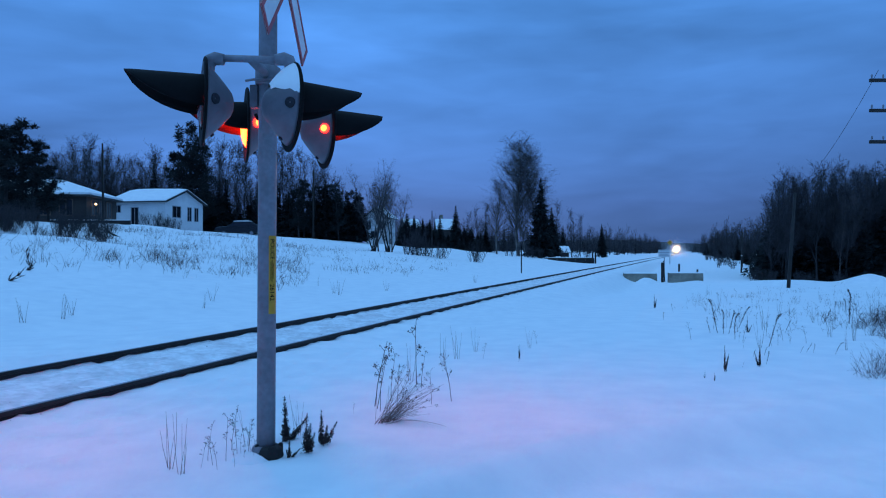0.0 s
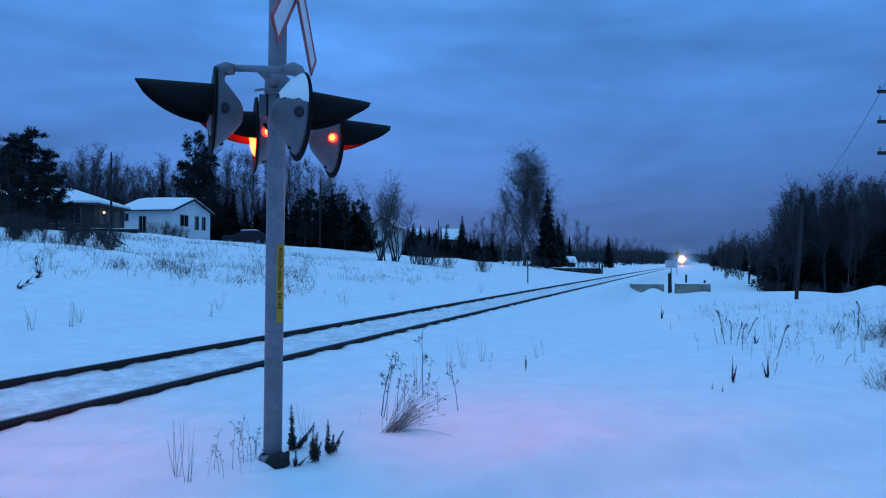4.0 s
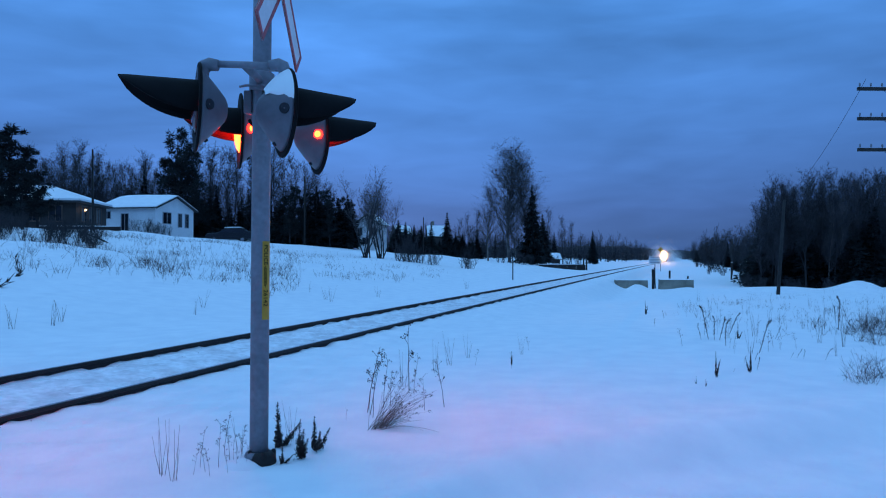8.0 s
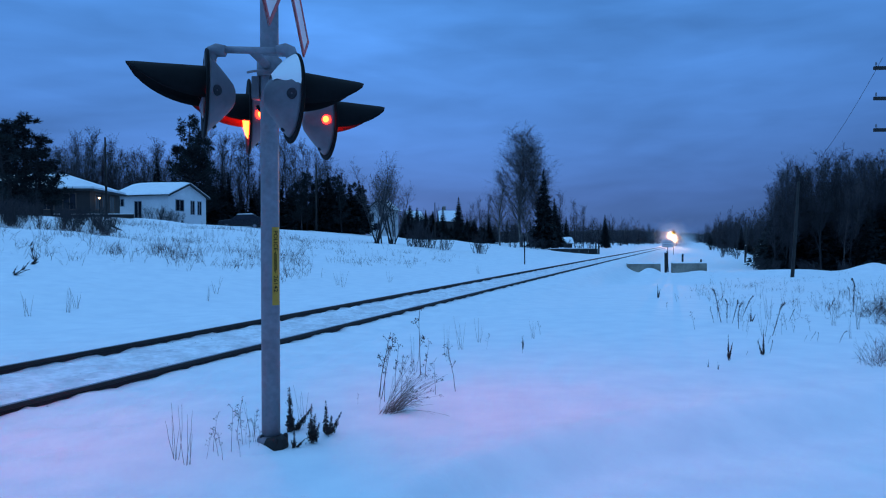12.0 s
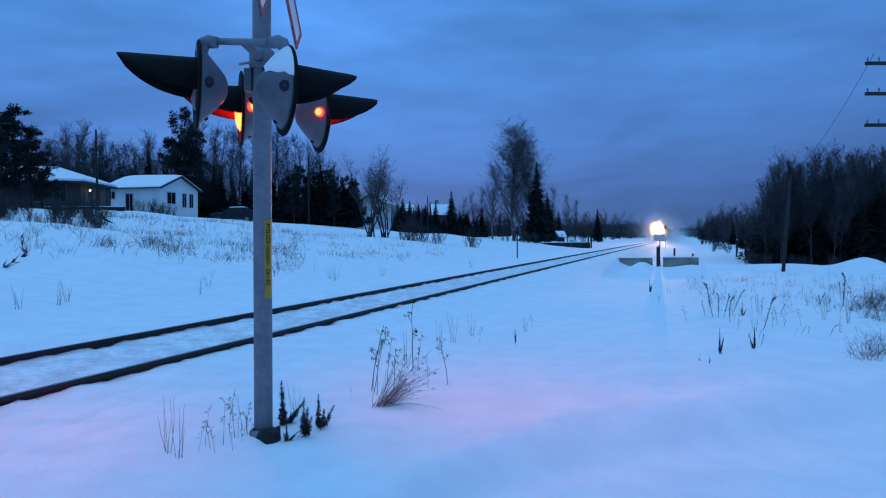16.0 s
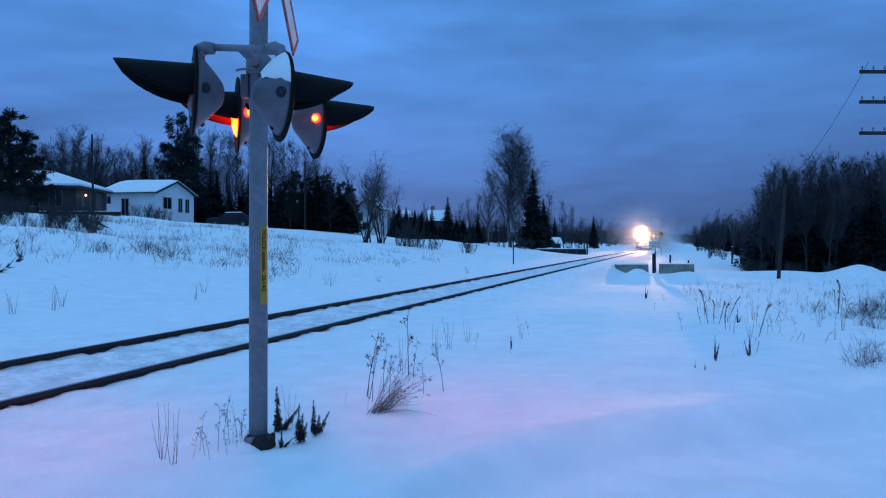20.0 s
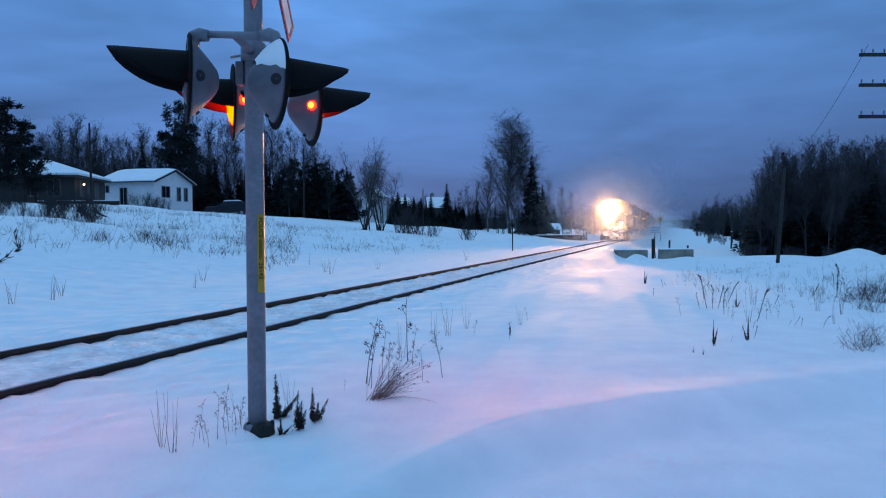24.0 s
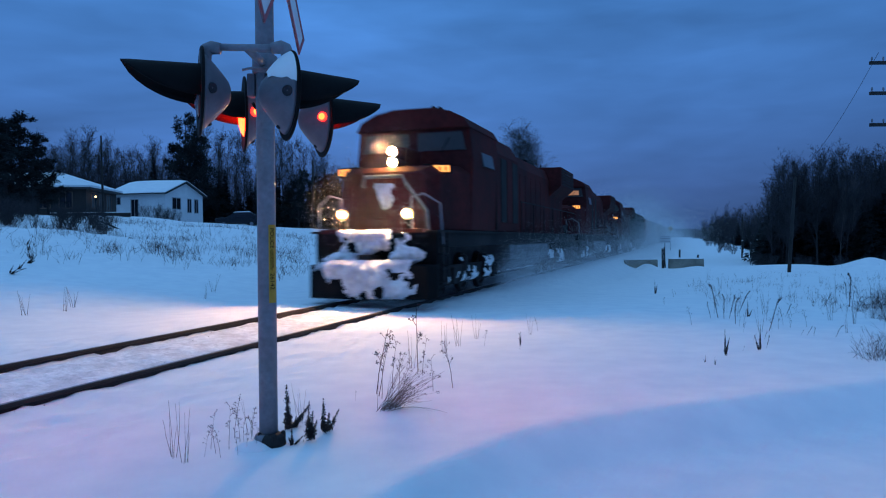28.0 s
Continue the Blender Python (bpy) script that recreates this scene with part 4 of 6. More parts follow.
def spruce_shape(seed, h, w, levels, per, tufts, base=0.06, thin=0.85):
    rng = random.Random(seed)
    trunk, crown = Mesh(), Mesh()
    trunk.tube([(0, 0, -0.3), (rng.gauss(0, 0.03), 0, h * 0.5), (0, 0, h * 0.99)], [0.018 * h, 0.011 * h, 0.01], 7, caps=False)
    for i in range(levels):
        f = base + (1 - base) * (i + rng.random() * 0.7) / levels
        z = h * f
        ln0 = w * (1 - f) ** thin + 0.08
        for _ in range(per):
            a = rng.uniform(0, 6.283)
            ln = ln0 * rng.uniform(0.55, 1.15)
            c, s = math.cos(a), math.sin(a)
            for t in range(tufts):
                g = (t + rng.random()) / tufts
                r = ln * (0.15 + 0.85 * g)
                p = Vector((c * r, s * r, z - 0.22 * r * g + rng.gauss(0, 0.05) + 0.10 * r))
                k = (0.16 + 0.26 * (1 - g)) * max(ln0, 0.35) * rng.uniform(0.6, 1.25)
                out = Vector((c, s, rng.uniform(-0.65, 0.15)))
                side = Vector((-s, c, rng.gauss(0, 0.35))).normalized()
                dn = Vector((rng.gauss(0, 0.3), rng.gauss(0, 0.3), -1))
                crown.add([p - side * k * 0.45, p + side * k * 0.45, p + out * k * 1.15, p + dn * k * 0.7 + out * 0.3 * k], [(0, 1, 2), (0, 3, 1)])
    crown.tube([(0, 0, h * 0.97), (0, 0, h * 1.02)], [0.03, 0.008], 4)
    return trunk, crown


def pine_shape(seed, h, w, clumps, tufts):
    rng = random.Random(seed)
    trunk, crown = Mesh(), Mesh()
    pts, _ = sweep(rng, (0, 0, -0.3), (0, 0, 1), h, 8, 0.03, 0.02)
    trunk.tube(pts, [0.02 * h * (1 - 0.85 * i / 8) for i in range(9)], 8, caps=False)
    for _ in range(clumps):
        f = 0.18 + 0.84 * rng.random()
        a = rng.uniform(0, 6.283)
        r = w * (1.05 - 0.75 * f) * math.sqrt(rng.random()) * rng.uniform(0.7, 1.3)
        c = Vector((math.cos(a) * r, math.sin(a) * r, h * f + 0.1 * r))
        base = Vector((0, 0, h * f - 0.25 * r))
        trunk.tube([base, base.lerp(c, 0.6) - Vector((0, 0, 0.05 * r)), c], [0.05, 0.035, 0.015], 4, caps=False)
        size = rng.uniform(0.35, 0.75) * (1.15 - 0.45 * f)
        for _ in range(tufts):
            d = Vector((rng.gauss(0, 1), rng.gauss(0, 1), rng.gauss(0.25, 0.7))).normalized()
            p = c + d * size * rng.uniform(0.1, 0.9)
            k = 0.22 * rng.uniform(0.6, 1.3)
            side = d.orthogonal().normalized()
            side = Matrix.Rotation(rng.uniform(0, 6.28), 3, d) @ side
            crown.add([p - side * k * 0.20, p + side * k * 0.20, p + d * k * 1.3], [(0, 1, 2)])
    return trunk, crown


def tree(name, shape, bark, leaf, label, category):
    ob = thing(name, pose(0, 0, 0), label, category)
    for stem in shape[0] if isinstance(shape[0], list) else [shape[0]]:
        part("trunk", stem, bark, ob, smooth=True)
    part("crown", shape[1], leaf, ob)
    return ob


def stand(ob, bearing, d, scale=1.0, turn=0.0, first=[], wide=1.0, sink=0.0, group="", lean=0.0):
    """Put a tree, or a copy of it, on the snow d metres off on that bearing."""
    x, y = bearing * d, d
    m = pose(x, y, gz(x, y) - sink, 0, lean, turn) @ Matrix.Diagonal((scale * wide, scale * wide, scale, 1))
    if ob in first:
        made = copy_thing(ob, m @ Matrix.Diagonal([1 / s for s in ob.scale] + [1]))
    else:
        first.append(ob)
        ob.matrix_basis = m
        made = ob
    return tagged(made, group=group)


SPRUCES = [tree("spruce", spruce_shape(11 + i, 10.0, w, 44, 9, 5), BARK, NEEDLE, "dark snow-free spruce with drooping branches", "tree") for i, w in enumerate((2.3, 1.9, 2.8))]
PINES = [tree("pine", pine_shape(21 + i, 10.0, 3.0, 66, 105), BARK, NEEDLE, "dark bushy pine with an uneven crown", "tree") for i in range(3)]
BARES = [tree("bare_tree", bare_shape(31 + i, 12.0, 0.12, 40, 8, 7, 0.18, 1.75, 0.29, 0.021), BARK, TWIG_DARK, "leafless grey tree with fine bare twigs", "tree") for i in range(4)]
BIRCH_BIG = tree("birch", bare_shape(44, 15.6, 0.19, 120, 11, 11, 0.22, 1.25, 0.33, 0.013, 1, 0.05), BIRCH, TWIG, "tall bare birch with a wide feathery crown", "tree")
BIRCH_SIDE = tree("birch", bare_shape(45, 12.0, 0.15, 80, 9, 9, 0.22, 1.2, 0.33, 0.013, 1, 0.05), BIRCH, TWIG, "smaller bare birch with a pale trunk", "tree")
SHRUB_TREE = tree("willow", bare_shape(46, 7.0, 0.10, 119, 8, 8, 0.25, 1.5, 0.36, 0.009, 7), BARK, TWIG, "many-stemmed bare willow standing in the snow", "tree")
BUSHES = [tree("bush", bare_shape(51 + i, 2.0, 0.030, 48, 4, 4, 0.05, 1.9, 0.45, 0.013, 8), BARK, TWIG_DARK, "leafless dark bush in the snow", "bush") for i in range(3)]

rng_t = random.Random(77)
# pines by the brown bungalow
for b, d, s in ((-0.605, 53, 0.66), (-0.582, 55, 0.74), (-0.560, 56, 0.60), (-0.640, 54, 0.62), (-0.595, 58, 0.66), (-0.545, 57, 0.44), (-0.66, 58, 0.65), (-0.570, 52, 0.46), (-0.615, 50, 0.54)):
    stand(PINES[rng_t.randrange(3)], b, d, s, rng_t.uniform(0, 360), wide=1.3, group="pines by the bungalow")
# bare wood behind the houses
for i in range(60):
    b = -0.55 + 0.168 * (i + rng_t.random()) / 60
    stand(BARES[i % 4], b, rng_t.uniform(104, 130), rng_t.uniform(0.86, 1.14), rng_t.uniform(0, 360), group="bare wood behind the houses")
for i in range(16):
    b = -0.54 + 0.17 * (i + rng_t.random()) / 16
    stand(SPRUCES[rng_t.randrange(3)], b, rng_t.uniform(100, 112), rng_t.uniform(0.4, 0.68), rng_t.uniform(0, 360), wide=1.3, group="young spruces behind the houses")
stand(SPRUCES[1], -0.400, 98, 0.98, 40, wide=1.1)
stand(SPRUCES[0], -0.372, 95, 0.60, 10)
for b, d, s in ((-0.352, 90, 1.36), (-0.336, 92, 1.16), (-0.368, 94, 1.05), (-0.345, 95, 1.2)):
    stand(PINES[rng_t.randrange(3)], b, d, s, rng_t.uniform(0, 360), wide=0.9)
# dark mixed wood behind the signal
for i in range(34):
    b = -0.335 + 0.205 * (i + rng_t.random()) / 34
    top = 1.16 - 0.40 * max(0.0, (b + 0.22) / 0.09)
    stand(BARES[rng_t.randrange(4)], b, rng_t.uniform(96, 116), top * rng_t.uniform(0.8, 1.05), rng_t.uniform(0, 360), group="mixed wood above the track")
for i in range(30):
    b = -0.335 + 0.222 * (i + rng_t.random()) / 30
    stand(SPRUCES[rng_t.randrange(3)], b, rng_t.uniform(94, 112), rng_t.uniform(0.5, 0.78) * (1.12 if rng_t.random() < 0.2 else 1), rng_t.uniform(0, 360), wide=1.25, group="mixed wood above the track")
for b, d, s in ((-0.163, 94, 0.80), (-0.144, 95, 0.74), (-0.120, 95, 0.72), (-0.133, 96, 0.68)):
    stand(SPRUCES[rng_t.randrange(3)], b, d, s, rng_t.uniform(0, 360), wide=1.2)
for i in range(12):
    b = -0.215 + 0.105 * (i + rng_t.random()) / 12
    stand(PINES[rng_t.randrange(3)], b, rng_t.uniform(92, 98), rng_t.uniform(0.52, 0.76), rng_t.uniform(0, 360), wide=0.85, group="mixed wood above the track")
stand(SHRUB_TREE, -0.096, 62, 1.0, 0, wide=1.15)
stand(SHRUB_TREE, -0.074, 64, 0.92, 130, wide=1.2)
stand(SPRUCES[1], -0.0045, 121, 0.60, 30, wide=1.2)
stand(SPRUCES[0], 0.0175, 119, 0.74, 80, wide=1.1)
for i in range(9):
    stand(SPRUCES[rng_t.randrange(3)], -0.022 + 0.048 * (i + rng_t.random()) / 9, rng_t.uniform(128, 136), rng_t.uniform(0.26, 0.4), rng_t.uniform(0, 360), wide=1.7, group="dark hedge before the far houses")
for b, d, s in ((-0.050, 126, 0.62), (-0.040, 128, 0.6), (-0.028, 125, 0.55), (-0.058, 122, 0.5)):
    stand(SPRUCES[rng_t.randrange(3)], b, d, s, rng_t.uniform(0, 360), wide=1.4)
for i in range(15):
    b = -0.056 + 0.040 * (i + rng_t.random()) / 9 if i < 9 else 0.024 + 0.040 * (i - 9 + rng_t.random()) / 6
    stand(SPRUCES[rng_t.randrange(3)], b, rng_t.uniform(106, 113), rng_t.uniform(0.34, 0.5) if i < 9 else rng_t.uniform(0.24, 0.42), rng_t.uniform(0, 360), wide=1.6, group="young spruces before the far houses")
stand(BIRCH_BIG, 0.1045, 97, 0.96, 20, wide=1.35)
stand(BIRCH_BIG, 0.128, 99, 0.84, 150, wide=1.2)
stand(BIRCH_SIDE, 0.0745, 98, 0.80, 60, wide=1.1)
stand(BIRCH_SIDE, 0.113, 95, 0.62, 200, lean=5)
stand(SPRUCES[2], 0.1355, 95, 1.06, 15, wide=0.78)
stand(SPRUCES[2], 0.150, 104, 0.72, 15)
stand(SPRUCES[1], 0.166, 150, 0.62, 70)
stand(SPRUCES[2], 0.2195, 150, 0.70, 120, wide=0.8)
for b, d, s in ((0.155, 104, 0.62), (0.178, 112, 0.58), (0.190, 118, 0.55), (0.06, 112, 0.6), (0.048, 116, 0.55), (0.034, 112, 0.5)):
    stand(BARES[rng_t.randrange(4)], b, d, s, rng_t.uniform(0, 360))
# shrubs on the slope and along the far side of the track
for b, d, s in ((-0.050, 57, 1.1), (-0.043, 58, 1.25), (-0.035, 58, 1.3), (-0.027, 57, 1.2), (-0.019, 58, 0.95), (-0.006, 57, 0.7), (0.001, 58, 0.6), (0.042, 59, 1.05), (0.050, 59, 0.95), (0.095, 84, 0.75), (0.105, 85, 0.85), (0.088, 86, 0.7), (0.118, 88, 0.8), (0.135, 92, 0.9), (0.15, 94, 0.85), (0.165, 96, 0.9), (0.183, 98, 0.9), (0.20, 102, 1.0), (0.125, 90, 0.9)):
    stand(BUSHES[rng_t.randrange(3)], b, d, s, rng_t.uniform(0, 360), group="bare shrubs beyond the track")
for i in range(60):
    b = -0.63 + 0.17 * rng_t.random()
    stand(BUSHES[rng_t.randrange(3)], b, rng_t.uniform(41, 50), rng_t.uniform(0.4, 0.85), rng_t.uniform(0, 360), group="bare scrub on the slope")
for b, d, s in ((-0.41, 68, 0.8), (-0.397, 69, 0.9), (-0.384, 70, 0.75), (-0.42, 68, 0.6), (-0.373, 70, 0.6), (-0.47, 56, 0.7), (-0.48, 54, 0.75), (-0.50, 52, 0.75)):
    stand(BUSHES[rng_t.randrange(3)], b, d, s, rng_t.uniform(0, 360), group="bare scrub on the slope")
# the dark wood on the field side
for i in range(135):
    b = 0.448 + 0.215 * (i + rng_t.random()) / 135
    edge = min(1.0, 0.72 + (b - 0.448) * 6)
    stand(BARES[rng_t.randrange(4)], b, rng_t.uniform(58, 86), edge * rng_t.uniform(0.62, 0.84), rng_t.uniform(0, 360), group="dark wood beyond the field")
for i in range(150):
    b = 0.452 + 0.21 * (i + rng_t.random()) / 150
    stand(SPRUCES[rng_t.randrange(3)], b, rng_t.uniform(58, 84), rng_t.uniform(0.28, 0.70), rng_t.uniform(0, 360), wide=1.5, group="dark wood beyond the field")
stand(SPRUCES[1], 0.604, 66, 0.90, 5, wide=0.8)
for b, d, s in ((0.549, 59, 0.80), (0.563, 59, 0.86), (0.537, 61, 0.78)):
    stand(BIRCH_SIDE, b, d, s * 0.66, rng_t.uniform(0, 360), wide=0.6)
for i in range(95):
    d = 78 + 260 * ((i + rng_t.random()) / 95) ** 1.25
    x = float(line_x(d)) + rng_t.uniform(15.5, 27)
    stand((BARES + BARES + SPRUCES)[rng_t.randrange(11)], x / d, d, rng_t.uniform(0.8, 1.15) * (0.44 + 0.20 * min(1.0, (d - 78) / 120)), rng_t.uniform(0, 360), wide=1.3, group="scrub wood along the track")
for i in range(26):
    d = 84 + 130 * (i + rng_t.random()) / 26
    stand(BUSHES[rng_t.randrange(3)], (float(line_x(d)) + rng_t.uniform(11.5, 15.5)) / d, d, rng_t.uniform(0.45, 1.0), rng_t.uniform(0, 360), group="bare shrubs before the scrub wood")
for b, d, s in ((-0.396, 76.5, 0.95), (-0.389, 77, 1.1), (-0.383, 77, 0.9), (-0.376, 76, 0.8), (-0.366, 75, 0.7)):
    stand(BUSHES[rng_t.randrange(3)], b, d, s, rng_t.uniform(0, 360), group="bare shrubs before the white bungalow")
for i in range(22):
    b = 0.42 + 0.20 * rng_t.random()
    stand(BUSHES[rng_t.randrange(3)], b, rng_t.uniform(54, 58), rng_t.uniform(0.3, 0.65), rng_t.uniform(0, 360), group="brush before the dark wood")


def far_woods():
    """The distant wood on both sides of the line, up to the skyline."""
    rng = random.Random(9)
    shapes = [spruce_shape(90 + i, 10, 2.4, 14, 6, 3) for i in range(2)] + [bare_shape(93 + i, 11, 0.12, 14, 3, 4, 0.12, 1.2, 0.34, 0.075) for i in range(3)]
    packs = []
    for tr, cr in shapes:
        m = Mesh().add(cr.v, cr.f)
        for t in tr if isinstance(tr, list) else [tr]:
            m.add(t.v, t.f)
        packs.append((np.array(m.v), m.f))
    for name, zone, count, mat in (("far_wood_slope", 0, 430, TWIG_DARK), ("far_wood_line", 2, 400, TWIG_DARK), ("far_wood_field", 1, 440, TWIG_DARK)):
        mesh = Mesh()
        for _ in range(count):
            if zone == 0:
                b = rng.uniform(-0.10, 0.322)
                d = rng.uniform(190, 300) if b < 0.16 else rng.uniform(230, 600)
                s = rng.uniform(0.8, 1.08) * (0.80 if b < 0.12 else 0.86)
                x, y = b * d, d
                if x > float(line_x(y)) - 16:
                    continue
            elif zone == 2:
                d = rng.uniform(210, 760)
                x, y = float(line_x(d)) - 13 - 45 * rng.random() ** 1.6, d
                s = rng.uniform(0.6, 0.95) * (0.75 + 0.35 * min(1.0, d / 600))
            else:
                d = rng.uniform(190, 720)
                x, y = float(line_x(d)) + rng.uniform(15, 70), d
                s = rng.uniform(0.7, 1.05) * (0.85 + 0.35 * min(1.0, d / 600))
            v, f = packs[rng.choice((0, 1, 2, 3, 4, 2, 3))]
            a = rng.uniform(0, 6.28)
            c, si = math.cos(a) * s, math.sin(a) * s
            w = np.stack([v[:, 0] * c - v[:, 1] * si + x, v[:, 0] * si + v[:, 1] * c + y, v[:, 2] * s + gz(x, y)], 1)
            k = len(mesh.v)
            mesh.v += w.tolist()
            mesh.f += [tuple(i + k for i in q) for q in f]
        tagged(part("far_wood", mesh, mat), "far dark winter wood along the railway", "wood", kind="stuff")
    # the low wooded ridge on the horizon
    ridge = Mesh()
    n = 160
    verts, faces = [], []
    for i in range(n + 1):
        x = -900 + 2300 * i / n
        top = 24 + 4 * math.sin(x * 0.006) + 3 * math.sin(x * 0.017 + 1) + 1.2 * math.sin(x * 0.09) + rng.uniform(0, 1.6)
        for k in range(4):
            verts.append((x, 1500 + 90 * k + 20 * math.sin(x * 0.01), -4 + top * (0, 0.6, 0.95, 1.0)[k] + (rng.uniform(-0.4, 0.6) if k else 0)))
    faces = [(i * 4 + k, (i + 1) * 4 + k, (i + 1) * 4 + k + 1, i * 4 + k + 1) for i in range(n) for k in range(3)]
    tagged(part("backdrop", ridge.add(verts, faces), TWIG_DARK), "low wooded ridge on the horizon", "ridge", kind="structure")


far_woods()


# ---- weeds standing out of the snow ----
def weed(name, seed, label, build):
    rng = random.Random(seed)
    stem, head = Mesh(), Mesh()
    stem_mat, head_mat = build(rng, stem, head)
    ob = thing(name, pose(0, 0, 0), label, "weed")
    part("stem", stem, stem_mat, ob)
    if head.v:
        tagged(part("seed_head", head, head_mat, ob), kind="stuff")
    return ob


def seeds(head, rng, p, size, k):
    for _ in range(k):
        q = Vector(p) + Vector((rng.gauss(0, size), rng.gauss(0, size), rng.gauss(0, size)))
        r = size * rng.uniform(0.5, 1.0)
        a = Vector((rng.gauss(0, 1), rng.gauss(0, 1), rng.gauss(0, 1))).normalized() * r
        b = a.orthogonal().normalized() * r * 0.7
        head.add([q - a, q + b, q + a, q - b], [(0, 1, 2, 3)])


def dock(rng, stem, head):
    """Upright, with crowded dark seed clusters, widest low down."""
    for s in range(4):
        h = 1.0 if s == 0 else rng.uniform(0.45, 0.8)
        d = Vector((0, 0, 1)) if s == 0 else Vector((rng.gauss(0, 0.30), rng.gauss(0, 0.30), 1))
        pts, _ = sweep(rng, (0, 0, -0.1), d, h + 0.1, 6, 0.03, 0.03)
        stem.tube(pts, [0.010 * (1 - 0.7 * i / 6) for i in range(7)], 5)
        for i in range(70):
            f = 0.25 + 0.75 * rng.random()
            k = min(int(f * 6), 5)
            p = pts[k].lerp(pts[k + 1], f * 6 - k)
            seeds(head, rng, p, 0.036 * (1.25 - f), 6)
    return DRY, SEED


def spike(rng, stem, head):
    """A single stalk, bent a little near the tip, rough with seed along its upper two thirds."""
    pts, _ = sweep(rng, (0, 0, -0.1), (rng.gauss(0, 0.05), rng.gauss(0, 0.05), 1), 0.92, 7, 0.05, 0.0)
    more, _ = sweep(rng, pts[-1], Vector((rng.choice((-1, 1, 1)) * rng.uniform(0.1, 0.6), rng.gauss(0, 0.1), 0.8)), 0.18, 3, 0.12, -0.06)
    pts += more[1:]
    stem.tube(pts, [0.010 * (1 - 0.5 * i / 10) for i in range(11)], 5)
    for i in range(190):
        f = 0.25 + 0.75 * rng.random()
        k = min(int(f * 10), 9)
        seeds(head, rng, pts[k].lerp(pts[k + 1], f * 10 - k), 0.013 * rng.choice((0.6, 1.0, 1.5)), 2)
    return DRY, SEED


def stalk(rng, stem, head):
    """Thin upright stalk with a few side twigs and small seeds."""
    pts, _ = sweep(rng, (0, 0, -0.1), (rng.gauss(0, 0.06), rng.gauss(0, 0.06), 1), 1.1, 8, 0.05, 0.02)
    stem.tube(pts, [0.0075 * (1 - 0.6 * i / 8) for i in range(9)], 4)
    for _ in range(7):
        k = rng.randint(4, 7)
        tp, _ = sweep(rng, pts[k].lerp(pts[k + 1], rng.random()), (rng.gauss(0, 0.7), rng.gauss(0, 0.7), 0.9), rng.uniform(0.06, 0.2), 3, 0.2, 0)
        stem.tube(tp, [0.005, 0.0045, 0.004, 0.003], 3)
        seeds(head, rng, tp[-1], 0.020, 7)
    return DRY, SEED


def grass(rng, stem, head):
    """A tuft of dry grass, combed over by the wind."""
    for _ in range(38):
        a = rng.gauss(0.74, 0.22)
        pts, _ = sweep(rng, (rng.gauss(0, 0.05), rng.gauss(0, 0.05), -0.05), (math.sin(a) * 0.75, rng.gauss(0, 0.22), math.cos(a)), rng.uniform(0.4, 1.05), 6, 0.05, -0.085)
        stem.tube(pts, [0.0032 * (1 - 0.5 * i / 6) for i in range(7)], 3)
        if rng.random() < 0.4:
            seeds(head, rng, pts[-1], 0.016, 7)
    return STRAW, SEED


def wisp(rng, stem, head):
    """A few hair-thin upright grass blades."""
    for _ in range(5):
        pts, _ = sweep(rng, (rng.gauss(0, 0.05), rng.gauss(0, 0.05), -0.05), (rng.gauss(0, 0.10), rng.gauss(0, 0.10), 1), rng.uniform(0.5, 1.05), 5, 0.04, 0)
        stem.tube(pts, [0.0055 * (1 - 0.6 * i / 5) for i in range(6)], 3)
    return STRAW, SEED


def bramble(rng, stem, head):
    """A low dense tangle of reddish-brown twigs."""
    for _ in range(24):
        pts, d = sweep(rng, (rng.gauss(0, 0.16), rng.gauss(0, 0.12), -0.05), (rng.gauss(0, 0.5), rng.gauss(0, 0.5), 1), rng.uniform(0.4, 1.05), 5, 0.16, -0.03)
        stem.tube(pts, [0.004 * (1 - 0.6 * i / 5) for i in range(6)], 3)
        for _ in range(3):
            k = rng.randint(1, 4)
            tp, _ = sweep(rng, pts[k], d + Vector((rng.gauss(0, 0.7), rng.gauss(0, 0.7), 0.2)), rng.uniform(0.1, 0.3), 2, 0.2, 0)
            stem.tube(tp, [0.0025, 0.002, 0.0015], 3)
    return DRY, SEED


KINDS = {
    "dock": [weed("dock_plant", 100 + i, "dark dried dock with crowded seed heads", dock) for i in range(3)],
    "spike": [weed("seed_spike", 110 + i, "dark dried weed stalk with a nodding tip", spike) for i in range(5)],
    "stalk": [weed("weed_stalk", 120 + i, "thin dry weed stalk with tiny seeds", stalk) for i in range(4)],
    "grass": [weed("grass_tuft", 130 + i, "tuft of windblown dry grass in the snow", grass) for i in range(2)],
    "wisp": [weed("grass_wisp", 140 + i, "few thin upright blades of dry grass", wisp) for i in range(3)],
    "bramble": [weed("bramble", 150 + i, "low tangle of reddish bare twigs", bramble) for i in range(2)],
}
rng_w = random.Random(4)
KINDS_USED = {}


